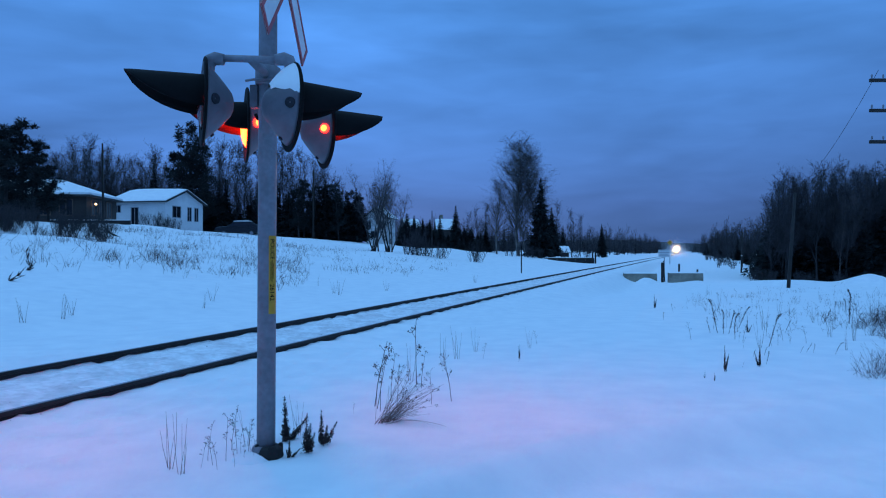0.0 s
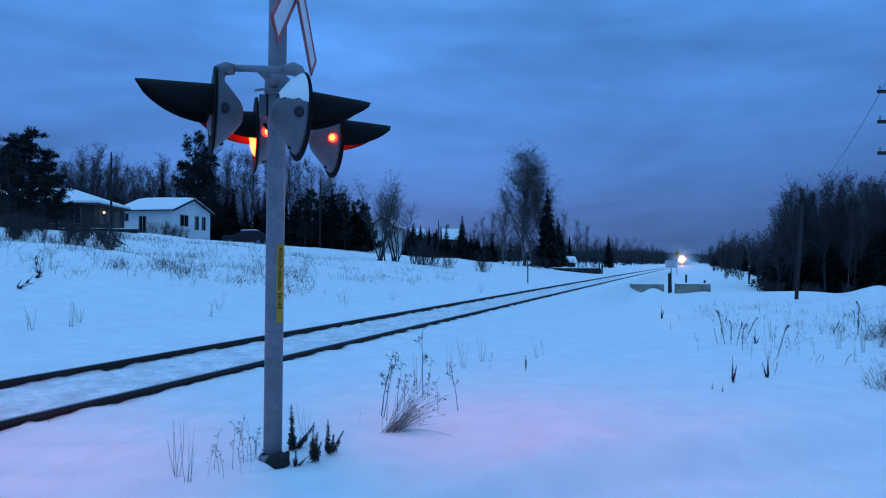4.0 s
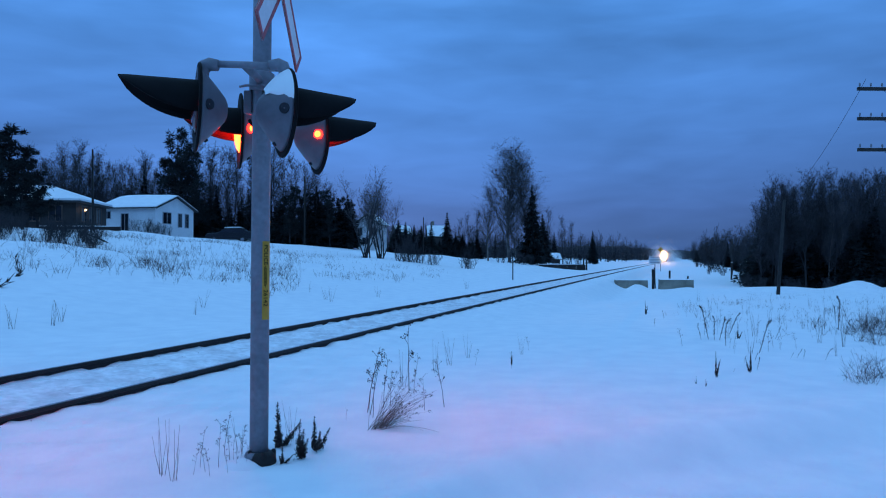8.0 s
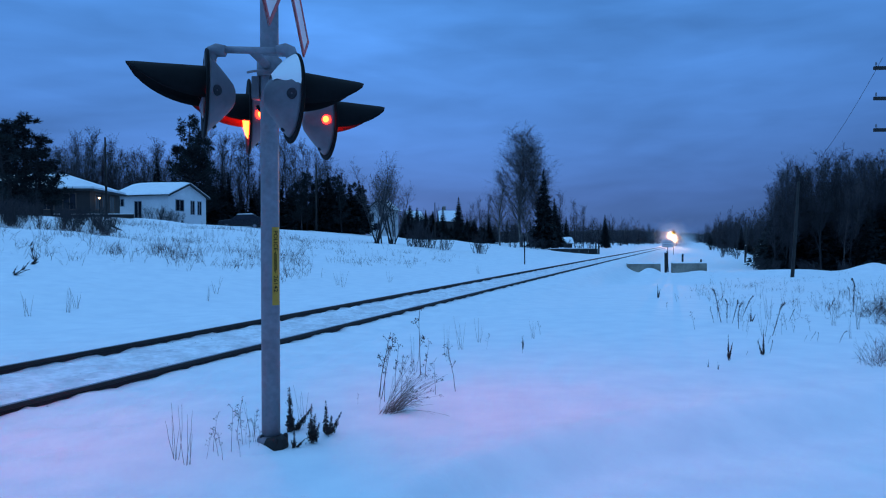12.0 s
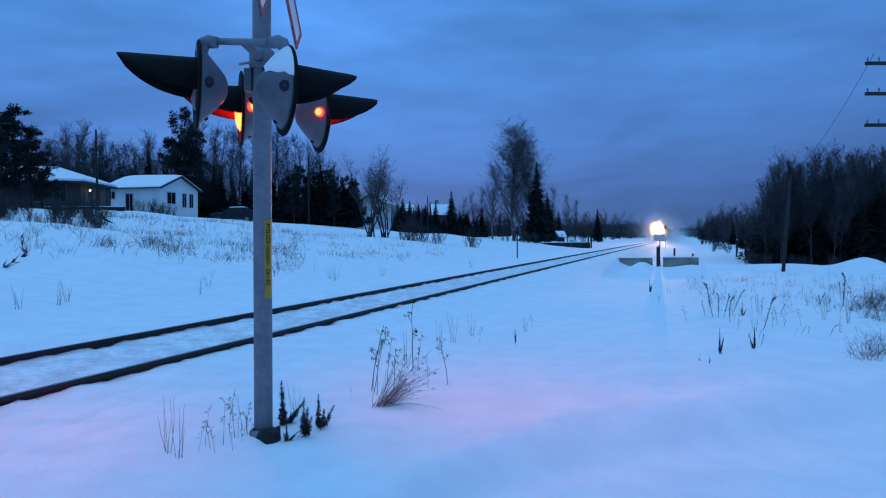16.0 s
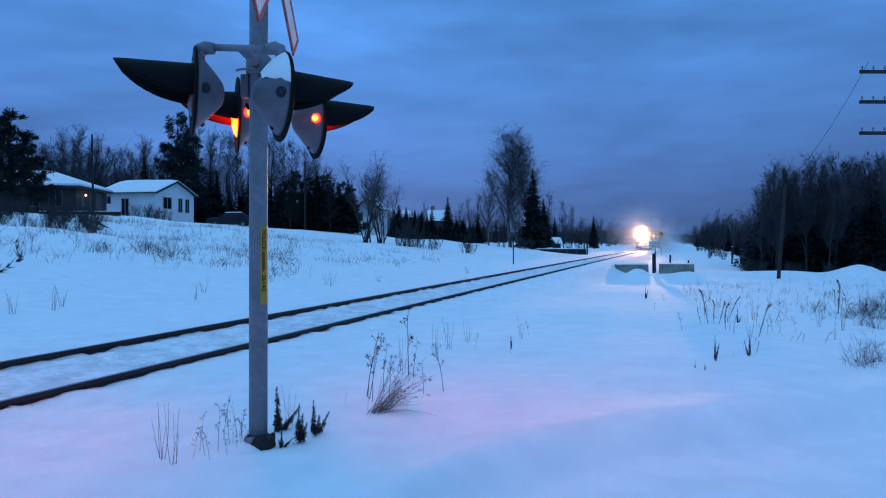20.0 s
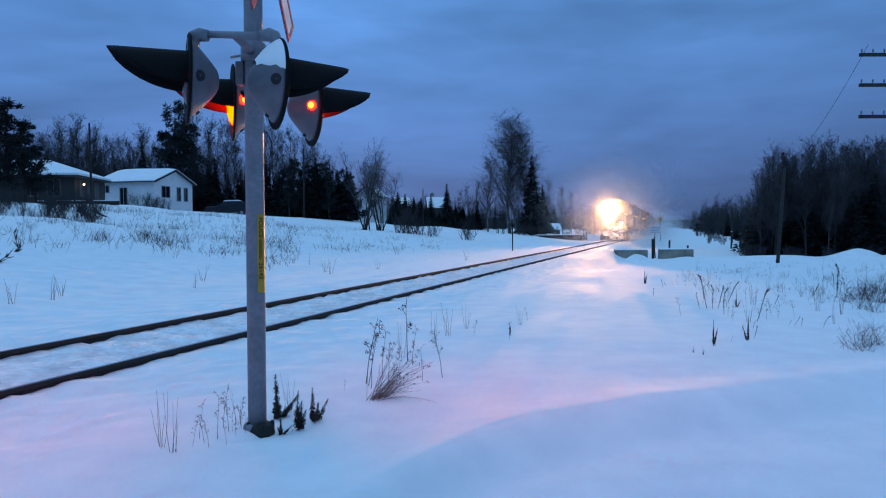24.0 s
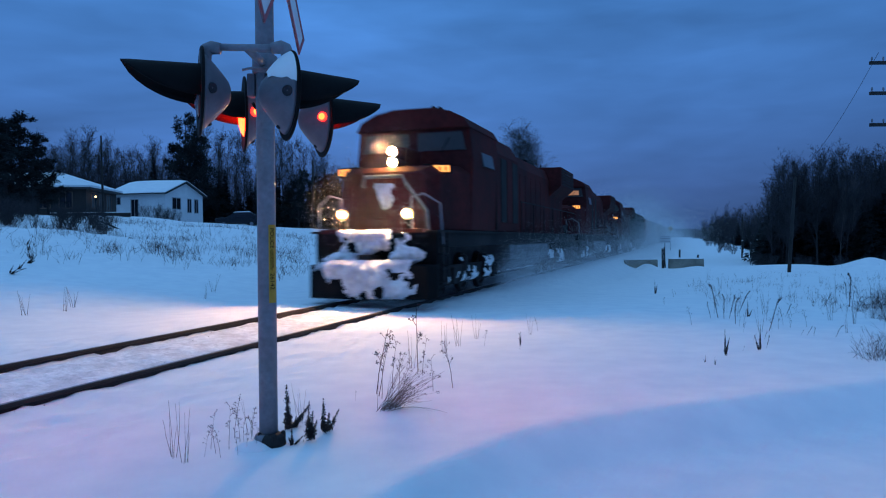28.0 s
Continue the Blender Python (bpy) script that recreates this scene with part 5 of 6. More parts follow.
def sow(kind, bearing, dip, height, turn=None, wide=1.0, lean=0.0, rise=None):
    """Set a plant on the snow; rise: its height as a tangent from the eye, instead of metres; lean: degrees to the view's right."""
    x, y, z = plot(bearing, dip)
    height = height if rise is None else rise * y
    obs = KINDS[kind]
    KINDS_USED[kind] = KINDS_USED.get(kind, -1) + 1
    i = KINDS_USED[kind] % len(obs)
    m = pose(x, y, z, 0, lean, 0) @ pose(0, 0, 0, 0, 0, rng_w.uniform(0, 360) if turn is None else turn) @ Matrix.Diagonal((height * wide, height * wide, height, 1))
    used = obs[i].get("sown")
    if used:
        made = copy_thing(obs[i], m @ Matrix.Diagonal([1 / s for s in obs[i].scale] + [1]))
    else:
        obs[i]["sown"] = 1
        obs[i].matrix_basis = m
        made = obs[i]
    return made


# round the mast
for b, d, h in ((-0.217, 0.262, 0.36), (-0.189, 0.278, 0.30), (-0.167, 0.268, 0.27), (-0.212, 0.285, 0.15)):
    sow("dock", b, d, h, wide=1.25)
for b, d, h in ((-0.377, 0.300, 0.46), (-0.362, 0.308, 0.42), (-0.20, 0.255, 0.36), (-0.27, 0.27, 0.3)):
    sow("wisp", b, d, h)
for b, d, h in ((-0.325, 0.29, 0.26), (-0.318, 0.296, 0.22), (-0.335, 0.3, 0.18), (-0.30, 0.290, 0.32), (-0.285, 0.28, 0.26), (-0.312, 0.302, 0.2), (-0.265, 0.285, 0.22), (-0.275, 0.292, 0.14), (-0.292, 0.275, 0.3), (-0.27, 0.278, 0.26), (-0.28, 0.286, 0.2), (-0.262, 0.29, 0.16), (-0.288, 0.298, 0.18)):
    sow("stalk", b, d, h)
# the tuft in the middle
sow("grass", -0.088, 0.238, 0.60, turn=0)
sow("grass", -0.080, 0.236, 0.50, turn=12)
sow("grass", -0.070, 0.234, 0.40, turn=-14)
for b, d, h in ((-0.095, 0.215, 0.66), (-0.088, 0.222, 0.5), (-0.037, 0.185, 0.72), (-0.03, 0.19, 0.4), (0.012, 0.208, 0.5), (-0.06, 0.225, 0.3), (-0.016, 0.212, 0.34), (0.105, 0.155, 0.22), (0.13, 0.13, 0.24), (0.055, 0.15, 0.22), (-0.124, 0.225, 0.10), (-0.072, 0.208, 0.46), (-0.064, 0.212, 0.40), (-0.092, 0.218, 0.58)):
    sow("stalk", b, d, h)
for b, d, h in ((0.0, 0.16, 0.45), (0.02, 0.15, 0.5), (0.045, 0.14, 0.4), (-0.045, 0.18, 0.5), (0.12, 0.135, 0.35)):
    sow("wisp", b, d, h)
sow("dock", 0.1055, 0.150, 0.20, wide=0.5)
sow("dock", 0.2925, 0.080, 0.42, wide=0.5)
# the field towards the dark wood
for b, d, r, lean in ((0.38, 0.114, 0.05, -7), (0.388, 0.115, 0.034, 5), (0.395, 0.115, 0.034, 15), (0.404, 0.123, 0.038, 7), (0.409, 0.107, 0.034, 23), (0.45, 0.133, 0.05, 12), (0.369, 0.114, 0.023, -17), (0.473, 0.114, 0.02, 21),
                      (0.543, 0.143, 0.02, 32), (0.526, 0.101, 0.023, 25), (0.558, 0.091, 0.025, 0), (0.562, 0.101, 0.048, 6), (0.566, 0.099, 0.02, 16), (0.572, 0.107, 0.023, 21), (0.479, 0.128, 0.01, 13), (0.494, 0.141, 0.01, 23)):
    sow("spike", b, d, 1.0, lean=lean, rise=r)
for b, d, r, lean in ((0.503, 0.14, 0.015, 33), (0.512, 0.141, 0.013, 3), (0.429, 0.147, 0.011, 18), (0.444, 0.145, 0.013, 15), (0.447, 0.157, 0.019, 13), (0.414, 0.161, 0.008, 23), (0.305, 0.096, 0.011, 10), (0.318, 0.085, 0.012, -8)):
    sow("spike", b, d, 1.0, lean=lean, rise=r)
sow("dock", 0.421, 0.1132, 1.0, wide=0.55, rise=0.024)
for b, d, h in ((0.389, 0.167, 0.34), (0.438, 0.160, 0.34), (0.362, 0.176, 0.10), (0.375, 0.18, 0.10)):
    sow("dock", b, d, h, wide=0.5)
for b, d, h in ((0.590, 0.175, 0.50), (0.600, 0.172, 0.42), (0.612, 0.168, 0.5)):
    sow("bramble", b, d, h)
for b, d, h in ((0.596, 0.098, 0.45), (0.61, 0.1, 0.5), (0.622, 0.096, 0.5), (0.601, 0.118, 0.5), (0.615, 0.122, 0.5), (0.578, 0.108, 0.4), (0.592, 0.104, 0.62), (0.605, 0.106, 0.55), (0.618, 0.108, 0.66), (0.63, 0.11, 0.6)):
    sow("bramble", b, d, h)
for i in range(46):
    sow("stalk", rng_w.uniform(0.34, 0.64), rng_w.uniform(0.065, 0.135), rng_w.uniform(0.14, 0.36))
for i in range(16):
    sow("wisp", rng_w.uniform(0.36, 0.62), rng_w.uniform(0.06, 0.14), rng_w.uniform(0.3, 0.6))
# on the slope
for b, d, h in ((-0.143, 0.062, 0.55), (-0.150, 0.060, 0.5), (-0.078, 0.056, 0.45), (-0.525, 0.095, 0.5), (-0.58, 0.10, 0.5), (-0.32, 0.07, 0.5), (-0.33, 0.08, 0.4), (0.045, 0.045, 0.5), (-0.512, 0.09, 0.5)):
    sow("wisp", b, d, h, wide=1.6)
for b, d, h, lean in ((-0.600, 0.0428, 0.55, 55), (-0.588, 0.036, 0.5, 40), (-0.577, 0.028, 0.6, 50), (-0.571, 0.022, 0.55, -20), (-0.574, 0.010, 0.5, 10), (-0.577, 0.002, 0.45, 30)):
    sow("dock", b, d, 0.72 * h, wide=0.9, lean=lean)


def slope_grass():
    """Dry stems and brush in the snow of the slope and the field, too many to count."""
    rng = random.Random(12)
    for lo, hi, d0, d1, count, tall, wide, mat, label in ((-0.64, -0.18, 24, 62, 3300, 0.55, 0.013, DRY, "dry brush poking through the snowy slope"), (-0.20, 0.02, 34, 66, 420, 0.4, 0.013, DRY, "sparse dry grass on the snowy slope"), (0.33, 0.65, 15, 54, 760, 0.30, 0.0075, STRAW, "dry grass and stems across the snowy field")):
        mesh = Mesh()
        for _ in range(count // 9):
            cb, cd = rng.uniform(lo, hi), rng.uniform(d0, d1)
            if lo > 0:
                cb, cd = lo + (hi - lo) * rng.random() ** 0.7, 1 / rng.uniform(1 / d1, 1 / d0)
            for _ in range(int(3 + 26 * rng.random() ** 2.2)):
                b, d = cb + rng.gauss(0, 0.009), cd + rng.gauss(0, 0.7)
                x, y = b * d, d
                pts, _ = sweep(rng, (x, y, gz(x, y) - 0.05), (rng.gauss(0, 0.35), rng.gauss(0, 0.2), 1), tall * rng.uniform(0.3, 1.2), 3, 0.14, -0.03)
                ribbon(mesh, pts, wide, rng)
                for _ in range(rng.randint(0, 3)):
                    tp, _ = sweep(rng, pts[rng.randint(1, 2)], (rng.gauss(0, 0.8), 0, 0.7), tall * rng.uniform(0.2, 0.5), 2, 0.2, 0)
                    ribbon(mesh, tp, wide * 0.7, rng)
        tagged(part("dry_grass", mesh, mat), label, "grass", kind="stuff")


slope_grass()
for ob in (*SPRUCES, *PINES, *BARES, *BUSHES):
    if ob.matrix_basis.translation.length < 0.01:
        for o in (*ob.children_recursive, ob):
            bpy.data.objects.remove(o)


# ---- the train: local y runs back from the nose, local x to the field side, z from the rail tops ----
LENGTH = 22.3


def wheelset_truck(parent, y0, axles, side_mat=DARK_LOCO, r=0.52):
    frame_mesh = Mesh()
    for s in (-1, 1):
        frame_mesh.prism([(axles[0] - 0.75, 0.50), (axles[0] - 0.6, 0.30), (axles[-1] + 0.6, 0.30), (axles[-1] + 0.75, 0.50), (axles[-1] + 0.7, 0.78), (axles[0] - 0.7, 0.78)], s * 1.02, s * 1.18, "x")
        for a in axles:
            frame_mesh.box((s * 1.16, a, 0.52), (0.18, 0.36, 0.40))
        for a in (axles[0] + 0.95, axles[-1] - 0.95):
            frame_mesh.tube([(s * 1.14, a, 0.45), (s * 1.14, a, 1.0)], 0.13, 8)
    truck = part("truck_frame", frame_mesh, side_mat, parent, "grimy black truck side frames")
    for a in axles:
        wheel = Mesh().tube([(-0.75, a, r), (0.75, a, r)], 0.09, 8)
        for s in (-1, 1):
            wheel.lathe([(r + 0.03, -0.075), (r + 0.03, -0.045), (r, -0.04), (r - 0.01, 0.065), (r - 0.10, 0.07), (r - 0.14, 0.03), (0.16, 0.03), (0.10, 0.08)], 24, Matrix.Translation((s * 0.75, a, r)) @ pose(0, 0, 0, 0, s * 90, 0))
        part("wheelset", wheel, RUST, truck, "steel wheelset")
    return truck


def caked_snow(seed, outline, y, depth, bumps, gaps=0.0):
    """Snow packed on a front face: a lumpy sheet between rows of (z, x from, x to), with bare gaps where it has fallen off."""
    rng = random.Random(seed)
    m = Mesh()
    n, per = 56, 8
    rows = []
    for i in range(len(outline) - 1):
        for k in range(per):
            f = k / per
            rows.append(tuple(p + (q - p) * f for p, q in zip(outline[i], outline[i + 1])))
    rows.append(outline[-1])
    verts, keep = [], []
    last = len(rows) - 1
    for i, (z, x0, x1) in enumerate(rows):
        for j in range(n + 1):
            f = j / n
            x = x0 + (x1 - x0) * f
            lump = noise.noise(Vector((x * 2.6, z * 2.2, seed * 7.3))) + 0.5 * noise.noise(Vector((x * 6.5, z * 4.0, seed * 3.1))) + 0.35 * noise.noise(Vector((x * 15.0, z * 7.0, seed * 5.7)))
            rim = min(1.0, 5 * min(f, 1 - f)) * min(1.0, 0.25 * min(i, last - i) + 0.1)
            verts.append((x + rng.gauss(0, 0.007), y(x) - depth * rim * max(0.1, 0.55 + bumps * 0.6 * lump), z + rng.gauss(0, 0.007)))
            keep.append(lump > gaps - 0.55 + 0.5 * max(0.0, 1 - 7 * min(f, 1 - f)))
    k = n + 1
    quads = [(i * k + j, i * k + j + 1, (i + 1) * k + j + 1, (i + 1) * k + j) for i in range(last) for j in range(n)]
    return m.add(verts, [q for q in quads if sum(keep[p] for p in q) > 2])


def locomotive(name, label, lit, group="locomotives"):
    e = thing(name, pose(0, 0, 0), label, "locomotive", group)
    # underframe and walkway
    part("underframe", Mesh().box((0, 11.2, 1.40), (2.9, 21.2, 0.34)), DARK_LOCO, e, "black underframe", bevel=0.02)
    part("walkway", Mesh().box((0, 11.2, 1.585), (3.05, 21.6, 0.05)), DARK_LOCO, e)
    # snowplough and pilot
    part("snowplough", Mesh().prism([(-1.52, 0.40), (-1.40, 0.10), (0, -0.22), (1.40, 0.10), (1.52, 0.40), (1.52, 0.55), (-1.52, 0.55)], 0.12, 0.86, "z"), BLACK, e, "black snowplough", bevel=0.015)
    part("pilot", Mesh().box((0, 0.62, 1.20), (2.95, 0.16, 0.80)), BLACK, e, bevel=0.02)
    part("anticlimber", Mesh().box((0, 0.50, 1.60), (2.5, 0.45, 0.09)), RED_LOCO, e, bevel=0.015)
    part("coupler", Mesh().box((0, 0.25, 0.92), (0.26, 0.7, 0.30)).box((0.05, -0.10, 0.92), (0.30, 0.22, 0.34)), DARK_LOCO, e, bevel=0.03)
    for s in (-1, 1):
        hose = Mesh().tube([(s * 0.5, 0.5, 1.15), (s * 0.55, 0.28, 1.05), (s * 0.52, 0.22, 0.75), (s * 0.42, 0.3, 0.55)], 0.03, 6)
        part("air_hose", hose, RUBBER, e)
        steps = Mesh()
        for i in range(4):
            steps.box((s * 1.36, 0.95, 0.42 + 0.33 * i), (0.30, 0.42, 0.04))
        steps.box((s * 1.50, 0.76, 0.95), (0.04, 0.05, 1.2)).box((s * 1.50, 1.14, 0.95), (0.04, 0.05, 1.2))
        part("steps", steps, DARK_LOCO, e, "black corner steps")
        part("front_handrail", Mesh().tube([(s * 0.85, 0.62, 1.6), (s * 0.85, 0.60, 2.35), (s * 1.15, 0.60, 2.42), (s * 1.48, 0.75, 2.2), (s * 1.52, 0.80, 1.3)], 0.022, 6), GALV, e, "pale bent handrail")
    if lit:
        part("nose_rail", Mesh().tube([(-0.50, 1.04, 2.62), (-0.46, 1.02, 2.86), (0.48, 1.02, 2.86), (0.56, 1.02, 2.70), (1.12, 0.86, 2.05), (1.22, 0.72, 1.40)], 0.045, 7), TANK, e, "rime-covered nose handrail", smooth=True)
        def plough_y(x):
            return 0.06 - 0.28 * (1 - min(1, abs(x) / 1.45))
        part("plough_snow", caked_snow(3, [(0.14, -0.15, 1.0), (0.26, -0.6, 1.15), (0.44, -0.95, 1.2), (0.60, -1.25, 1.15), (0.76, -1.32, 1.0), (0.98, -1.1, 1.1)], plough_y, 0.22, 1.5, 0.20), SHADED_SNOW, e, "snow packed on the plough", smooth=True)
        part("pilot_snow", caked_snow(4, [(0.80, -0.9, 0.95), (0.96, -1.35, 1.35), (1.12, -0.95, 1.3), (1.30, -0.85, 0.9), (1.46, -0.75, 0.95), (1.64, -0.9, 0.75)], lambda x: 0.30, 0.34, 1.5, 0.14), SHADED_SNOW, e, "snow packed on the pilot", smooth=True)
        part("nose_snow", caked_snow(6, [(2.12, -0.06, 0.10), (2.32, -0.16, 0.22), (2.52, -0.26, 0.30), (2.72, -0.32, 0.26)], lambda x: 1.15, 0.07, 0.9, 0.2), SHADED_SNOW, e, "snow stuck to the nose door", smooth=True)
    # nose
    nose = Mesh()
    sections = [(1.20, 0.98, 1.62, 2.98), (1.42, 1.24, 1.62, 3.12), (3.10, 1.52, 1.62, 3.24)]
    verts = []
    for y, w, z0, z1 in sections:
        verts += [(-w, y, z0), (w, y, z0), (w, y, z1 - 0.2), (w * 0.82, y, z1), (-w * 0.82, y, z1), (-w, y, z1 - 0.2)]
    nose.add(verts, [(i * 6 + j, i * 6 + (j + 1) % 6, i * 6 + 6 + (j + 1) % 6, i * 6 + 6 + j) for i in range(2) for j in range(6)] + [(5, 4, 3, 2, 1, 0), (12, 13, 14, 15, 16, 17)])
    part("nose", nose, RED_LOCO, e, "blunt red nose", bevel=0.03)
    part("nose_door", Mesh().box((0.32, 1.17, 2.30), (0.62, 0.05, 1.30)), RED_LOCO, e, bevel=0.015)
    # cab
    cab = part("cab", Mesh().prism([(-1.52, 1.62), (1.52, 1.62), (1.58, 3.45), (1.50, 4.24), (0.9, 4.62), (-0.9, 4.62), (-1.50, 4.24), (-1.58, 3.45)], 3.05, 5.75, "y"), RED_LOCO, e, "red cab", bevel=0.04)
    part("cab_roof", Mesh().prism([(-1.54, 4.20), (1.54, 4.20), (1.40, 4.44), (1.0, 4.64), (0.5, 4.74), (-0.5, 4.74), (-1.0, 4.64), (-1.40, 4.44)], 2.90, 5.85, "y"), RED_LOCO, cab, bevel=0.03)
    for x0, x1 in ((-1.40, -0.12), (0.12, 1.40)):
        win = part("windshield", Mesh().prism([(x0, 3.66), (x1, 3.66), (x1 * (0.93 if x1 > 0.5 else 1), 4.12), (x0 * (0.93 if x0 < -0.5 else 1), 4.12)], 3.025, 3.04, "y"), CABGLASS, cab, "grey cab windshield")
        part("wiper", Mesh().tube([((x0 + x1) / 2, 3.012, 3.63), ((x0 + x1) / 2 + 0.22, 3.012, 3.98)], 0.010, 4), BLACK, win)
    for s in (-1, 1):
        part("side_window", Mesh().box((s * 1.51, 4.5, 3.55), (0.14, 1.1, 0.52), pose(0, 0, 0, 0, s * -11, 0).to_3x3()), CABGLASS, cab, "dark cab side window")
        part("cab_door", Mesh().box((s * 1.545, 5.5, 2.6), (0.05, 0.03, 1.9)), DARK_LOCO, cab)
        # number boards, canted outwards, lit from behind
        tilt = pose(s * 1.12, 1.62, 3.05, 0, 0, s * 16)
        board = part("number_board", Mesh().box((0, 0, 0), (0.66, 0.10, 0.23)), BLACK, e, "lit amber number board", bevel=0.02, at=tilt)
        part("lit_panel", Mesh().box((0, -0.054, 0), (0.58, 0.012, 0.15)), BOARD_LIT, board)
        for k in range(4):
            part("figure_bar", Mesh().box((-0.2 + 0.133 * k, -0.063, 0), (0.05, 0.004, 0.09)), BLACK, board)
    # headlight pair and ditch lights
    lamp_mat = HEADLAMP if lit else CABGLASS
    hl = part("headlight", Mesh().prism([(-0.17, 3.10), (0.17, 3.10), (0.17, 3.66), (-0.17, 3.66)], 2.02, 3.1, "y"), RED_LOCO, e, "headlight housing with two lamps", bevel=0.04)
    for z in (3.25, 3.51):
        part("rim", Mesh().lathe([(0.102, -0.02), (0.104, 0.05), (0.125, 0.05), (0.128, -0.46)], 18, pose(0, 1.62, z, 90, 0, 0), caps=False), RED_LOCO, hl, "lamp barrel")
        lens = part("headlamp", Mesh().lathe([(0.10, 0.0), (0.07, 0.02), (0.031 if lit else 0.004, 0.028)], 18, pose(0, 1.62, z, 90, 0, 0), caps=False), lamp_mat, hl, "burning headlamp" if lit else "dark headlamp")
        if lit:
            # added black snoot and set-back bright disc, only to shape the beam
            part("reflector_tube", Mesh().lathe([(0.031, 0.028), (0.031, -0.285), (0.036, -0.315)], 14, pose(0, 1.62, z, 90, 0, 0), caps=False), BLACK, hl)
            part("filament", Mesh().lathe([(0.030, -0.285), (0.002, -0.285)], 14, pose(0, 1.62, z, 90, 0, 0), caps=False), BEAM, hl, "added bright disc that feeds the beam")
    for s in (-1, 1):
        dl = part("ditch_light", Mesh().lathe([(0.06, -0.16), (0.135, -0.10), (0.145, 0.0), (0.125, 0.0), (0.10, -0.04)], 18, pose(s * 0.79, 0.50, 1.98, 90, 0, 0)).box((s * 0.79, 0.62, 1.78), (0.12, 0.12, 0.32)), BLACK, e, "ditch light", smooth=False)
        part("ditch_lamp", Mesh().lathe([(0.062, 0.022), (0.004, 0.03)], 18, pose(s * 0.79, 0.505, 1.98, 90, 0, 0)), DITCH if lit else CABGLASS, dl, "burning ditch lamp" if lit else "dark ditch lamp")
        # outer lens ring; on the lit engine it emits the lamp's amber glow
        part("reflector", Mesh().lathe([(0.122, 0.0), (0.08, 0.018), (0.062, 0.0215)], 18, pose(s * 0.79, 0.505, 1.98, 90, 0, 0), caps=False), DITCH_RIM if lit else CABGLASS, dl)
    # hood
    hood = part("long_hood", Mesh().prism([(-0.98, 1.62), (0.98, 1.62), (0.98, 3.95), (0.80, 4.38), (-0.80, 4.38), (-0.98, 3.95)], 5.0, 17.2, "y"), RED_LOCO, e, "long red engine hood", bevel=0.03)
    for i in range(11):
        for s in (-1, 1):
            part("hood_door", Mesh().box((s * 0.985, 5.75 + 0.98 * i, 2.75), (0.03, 0.90, 1.95)), RED_LOCO, hood, bevel=0.008)
    part("equipment_box", Mesh().box((0, 6.2, 4.36), (1.5, 2.0, 0.40)).box((0, 9.6, 4.45), (1.2, 1.6, 0.25)).box((0, 12.5, 4.48), (0.9, 0.8, 0.35)).box((0, 14.6, 4.44), (1.4, 1.6, 0.2)), DARK_LOCO, hood, "black roof boxes", bevel=0.04)
    aux = part("equipment_cab", Mesh().prism([(-1.42, 1.62), (1.42, 1.62), (1.42, 3.9), (1.15, 4.42), (-1.15, 4.42), (-1.42, 3.9)], 5.7, 9.0, "y"), RED_LOCO, e, "wide red equipment section behind the cab", bevel=0.03)
    for s in (-1, 1):
        for i in range(4):
            part("louvred_door", Mesh().box((s * 1.43, 6.15 + 0.76 * i, 2.85), (0.03, 0.68, 1.9)), DARK_LOCO if i % 2 else RED_LOCO, aux, bevel=0.008)
    rad = part("radiator_wing", Mesh().prism([(-0.98, 1.62), (0.98, 1.62), (0.98, 3.25), (1.52, 3.70), (1.52, 4.52), (-1.52, 4.52), (-1.52, 3.70), (-0.98, 3.25)], 17.2, 20.9, "y"), RED_LOCO, e, "red radiator section with wide wings", bevel=0.03)
    for s in (-1, 1):
        for i in range(6):
            part("louvre", Mesh().box((s * 1.53, 19.05, 3.80 + 0.12 * i), (0.03, 3.3, 0.05)), DARK_LOCO, rad)
        # side handrail with stanchions
        rail = Mesh().tube([(s * 1.50, 9.0, 2.62), (s * 1.50, 21.3, 2.62)], 0.02, 6)
        part("side_handrail", rail, DARK_LOCO, e, "black side handrail")
        for i in range(7):
            part("stanchion", Mesh().tube([(s * 1.50, 9.1 + 2.0 * i, 1.58), (s * 1.50, 9.1 + 2.0 * i, 2.62)], 0.018, 5), DARK_LOCO, e)
    part("fuel_tank", Mesh().prism([(-1.45, 1.22), (-1.45, 0.72), (-1.1, 0.42), (1.1, 0.42), (1.45, 0.72), (1.45, 1.22)], 7.6, 14.2, "y"), TANK, e, "snow-dusted grey fuel tank", bevel=0.04)
    part("horn", Mesh().tube([(0.3, 4.2, 4.83), (0.3, 3.75, 4.85)], [0.03, 0.09], 8).tube([(0.45, 4.2, 4.83), (0.45, 3.85, 4.85)], [0.03, 0.08], 8).box((0.37, 4.2, 4.76), (0.3, 0.1, 0.14)), DARK_LOCO, e)
    part("aerial", Mesh().box((-0.3, 4.6, 4.78), (0.5, 0.4, 0.10)).tube([(0.0, 5.2, 4.70), (0.0, 5.2, 5.04)], 0.012, 5), BLACK, e)
    wheelset_truck(e, 0, (2.6, 4.6, 6.4))
    wheelset_truck(e, 0, (15.6, 17.4, 19.4))
    for s in (-1, 1):
        for y0, y1 in ((2.0, 7.0), (15.0, 20.0)):
            sn = caked_snow(int(9 + y0 + s), [(0.35, y0, y1), (0.55, y0 + 0.2, y1 - 0.3), (0.8, y0 + 0.1, y1), (0.95, y0 + 0.5, y1 - 0.4)], lambda v: 0.0, 0.10, 1.6, 0.62)
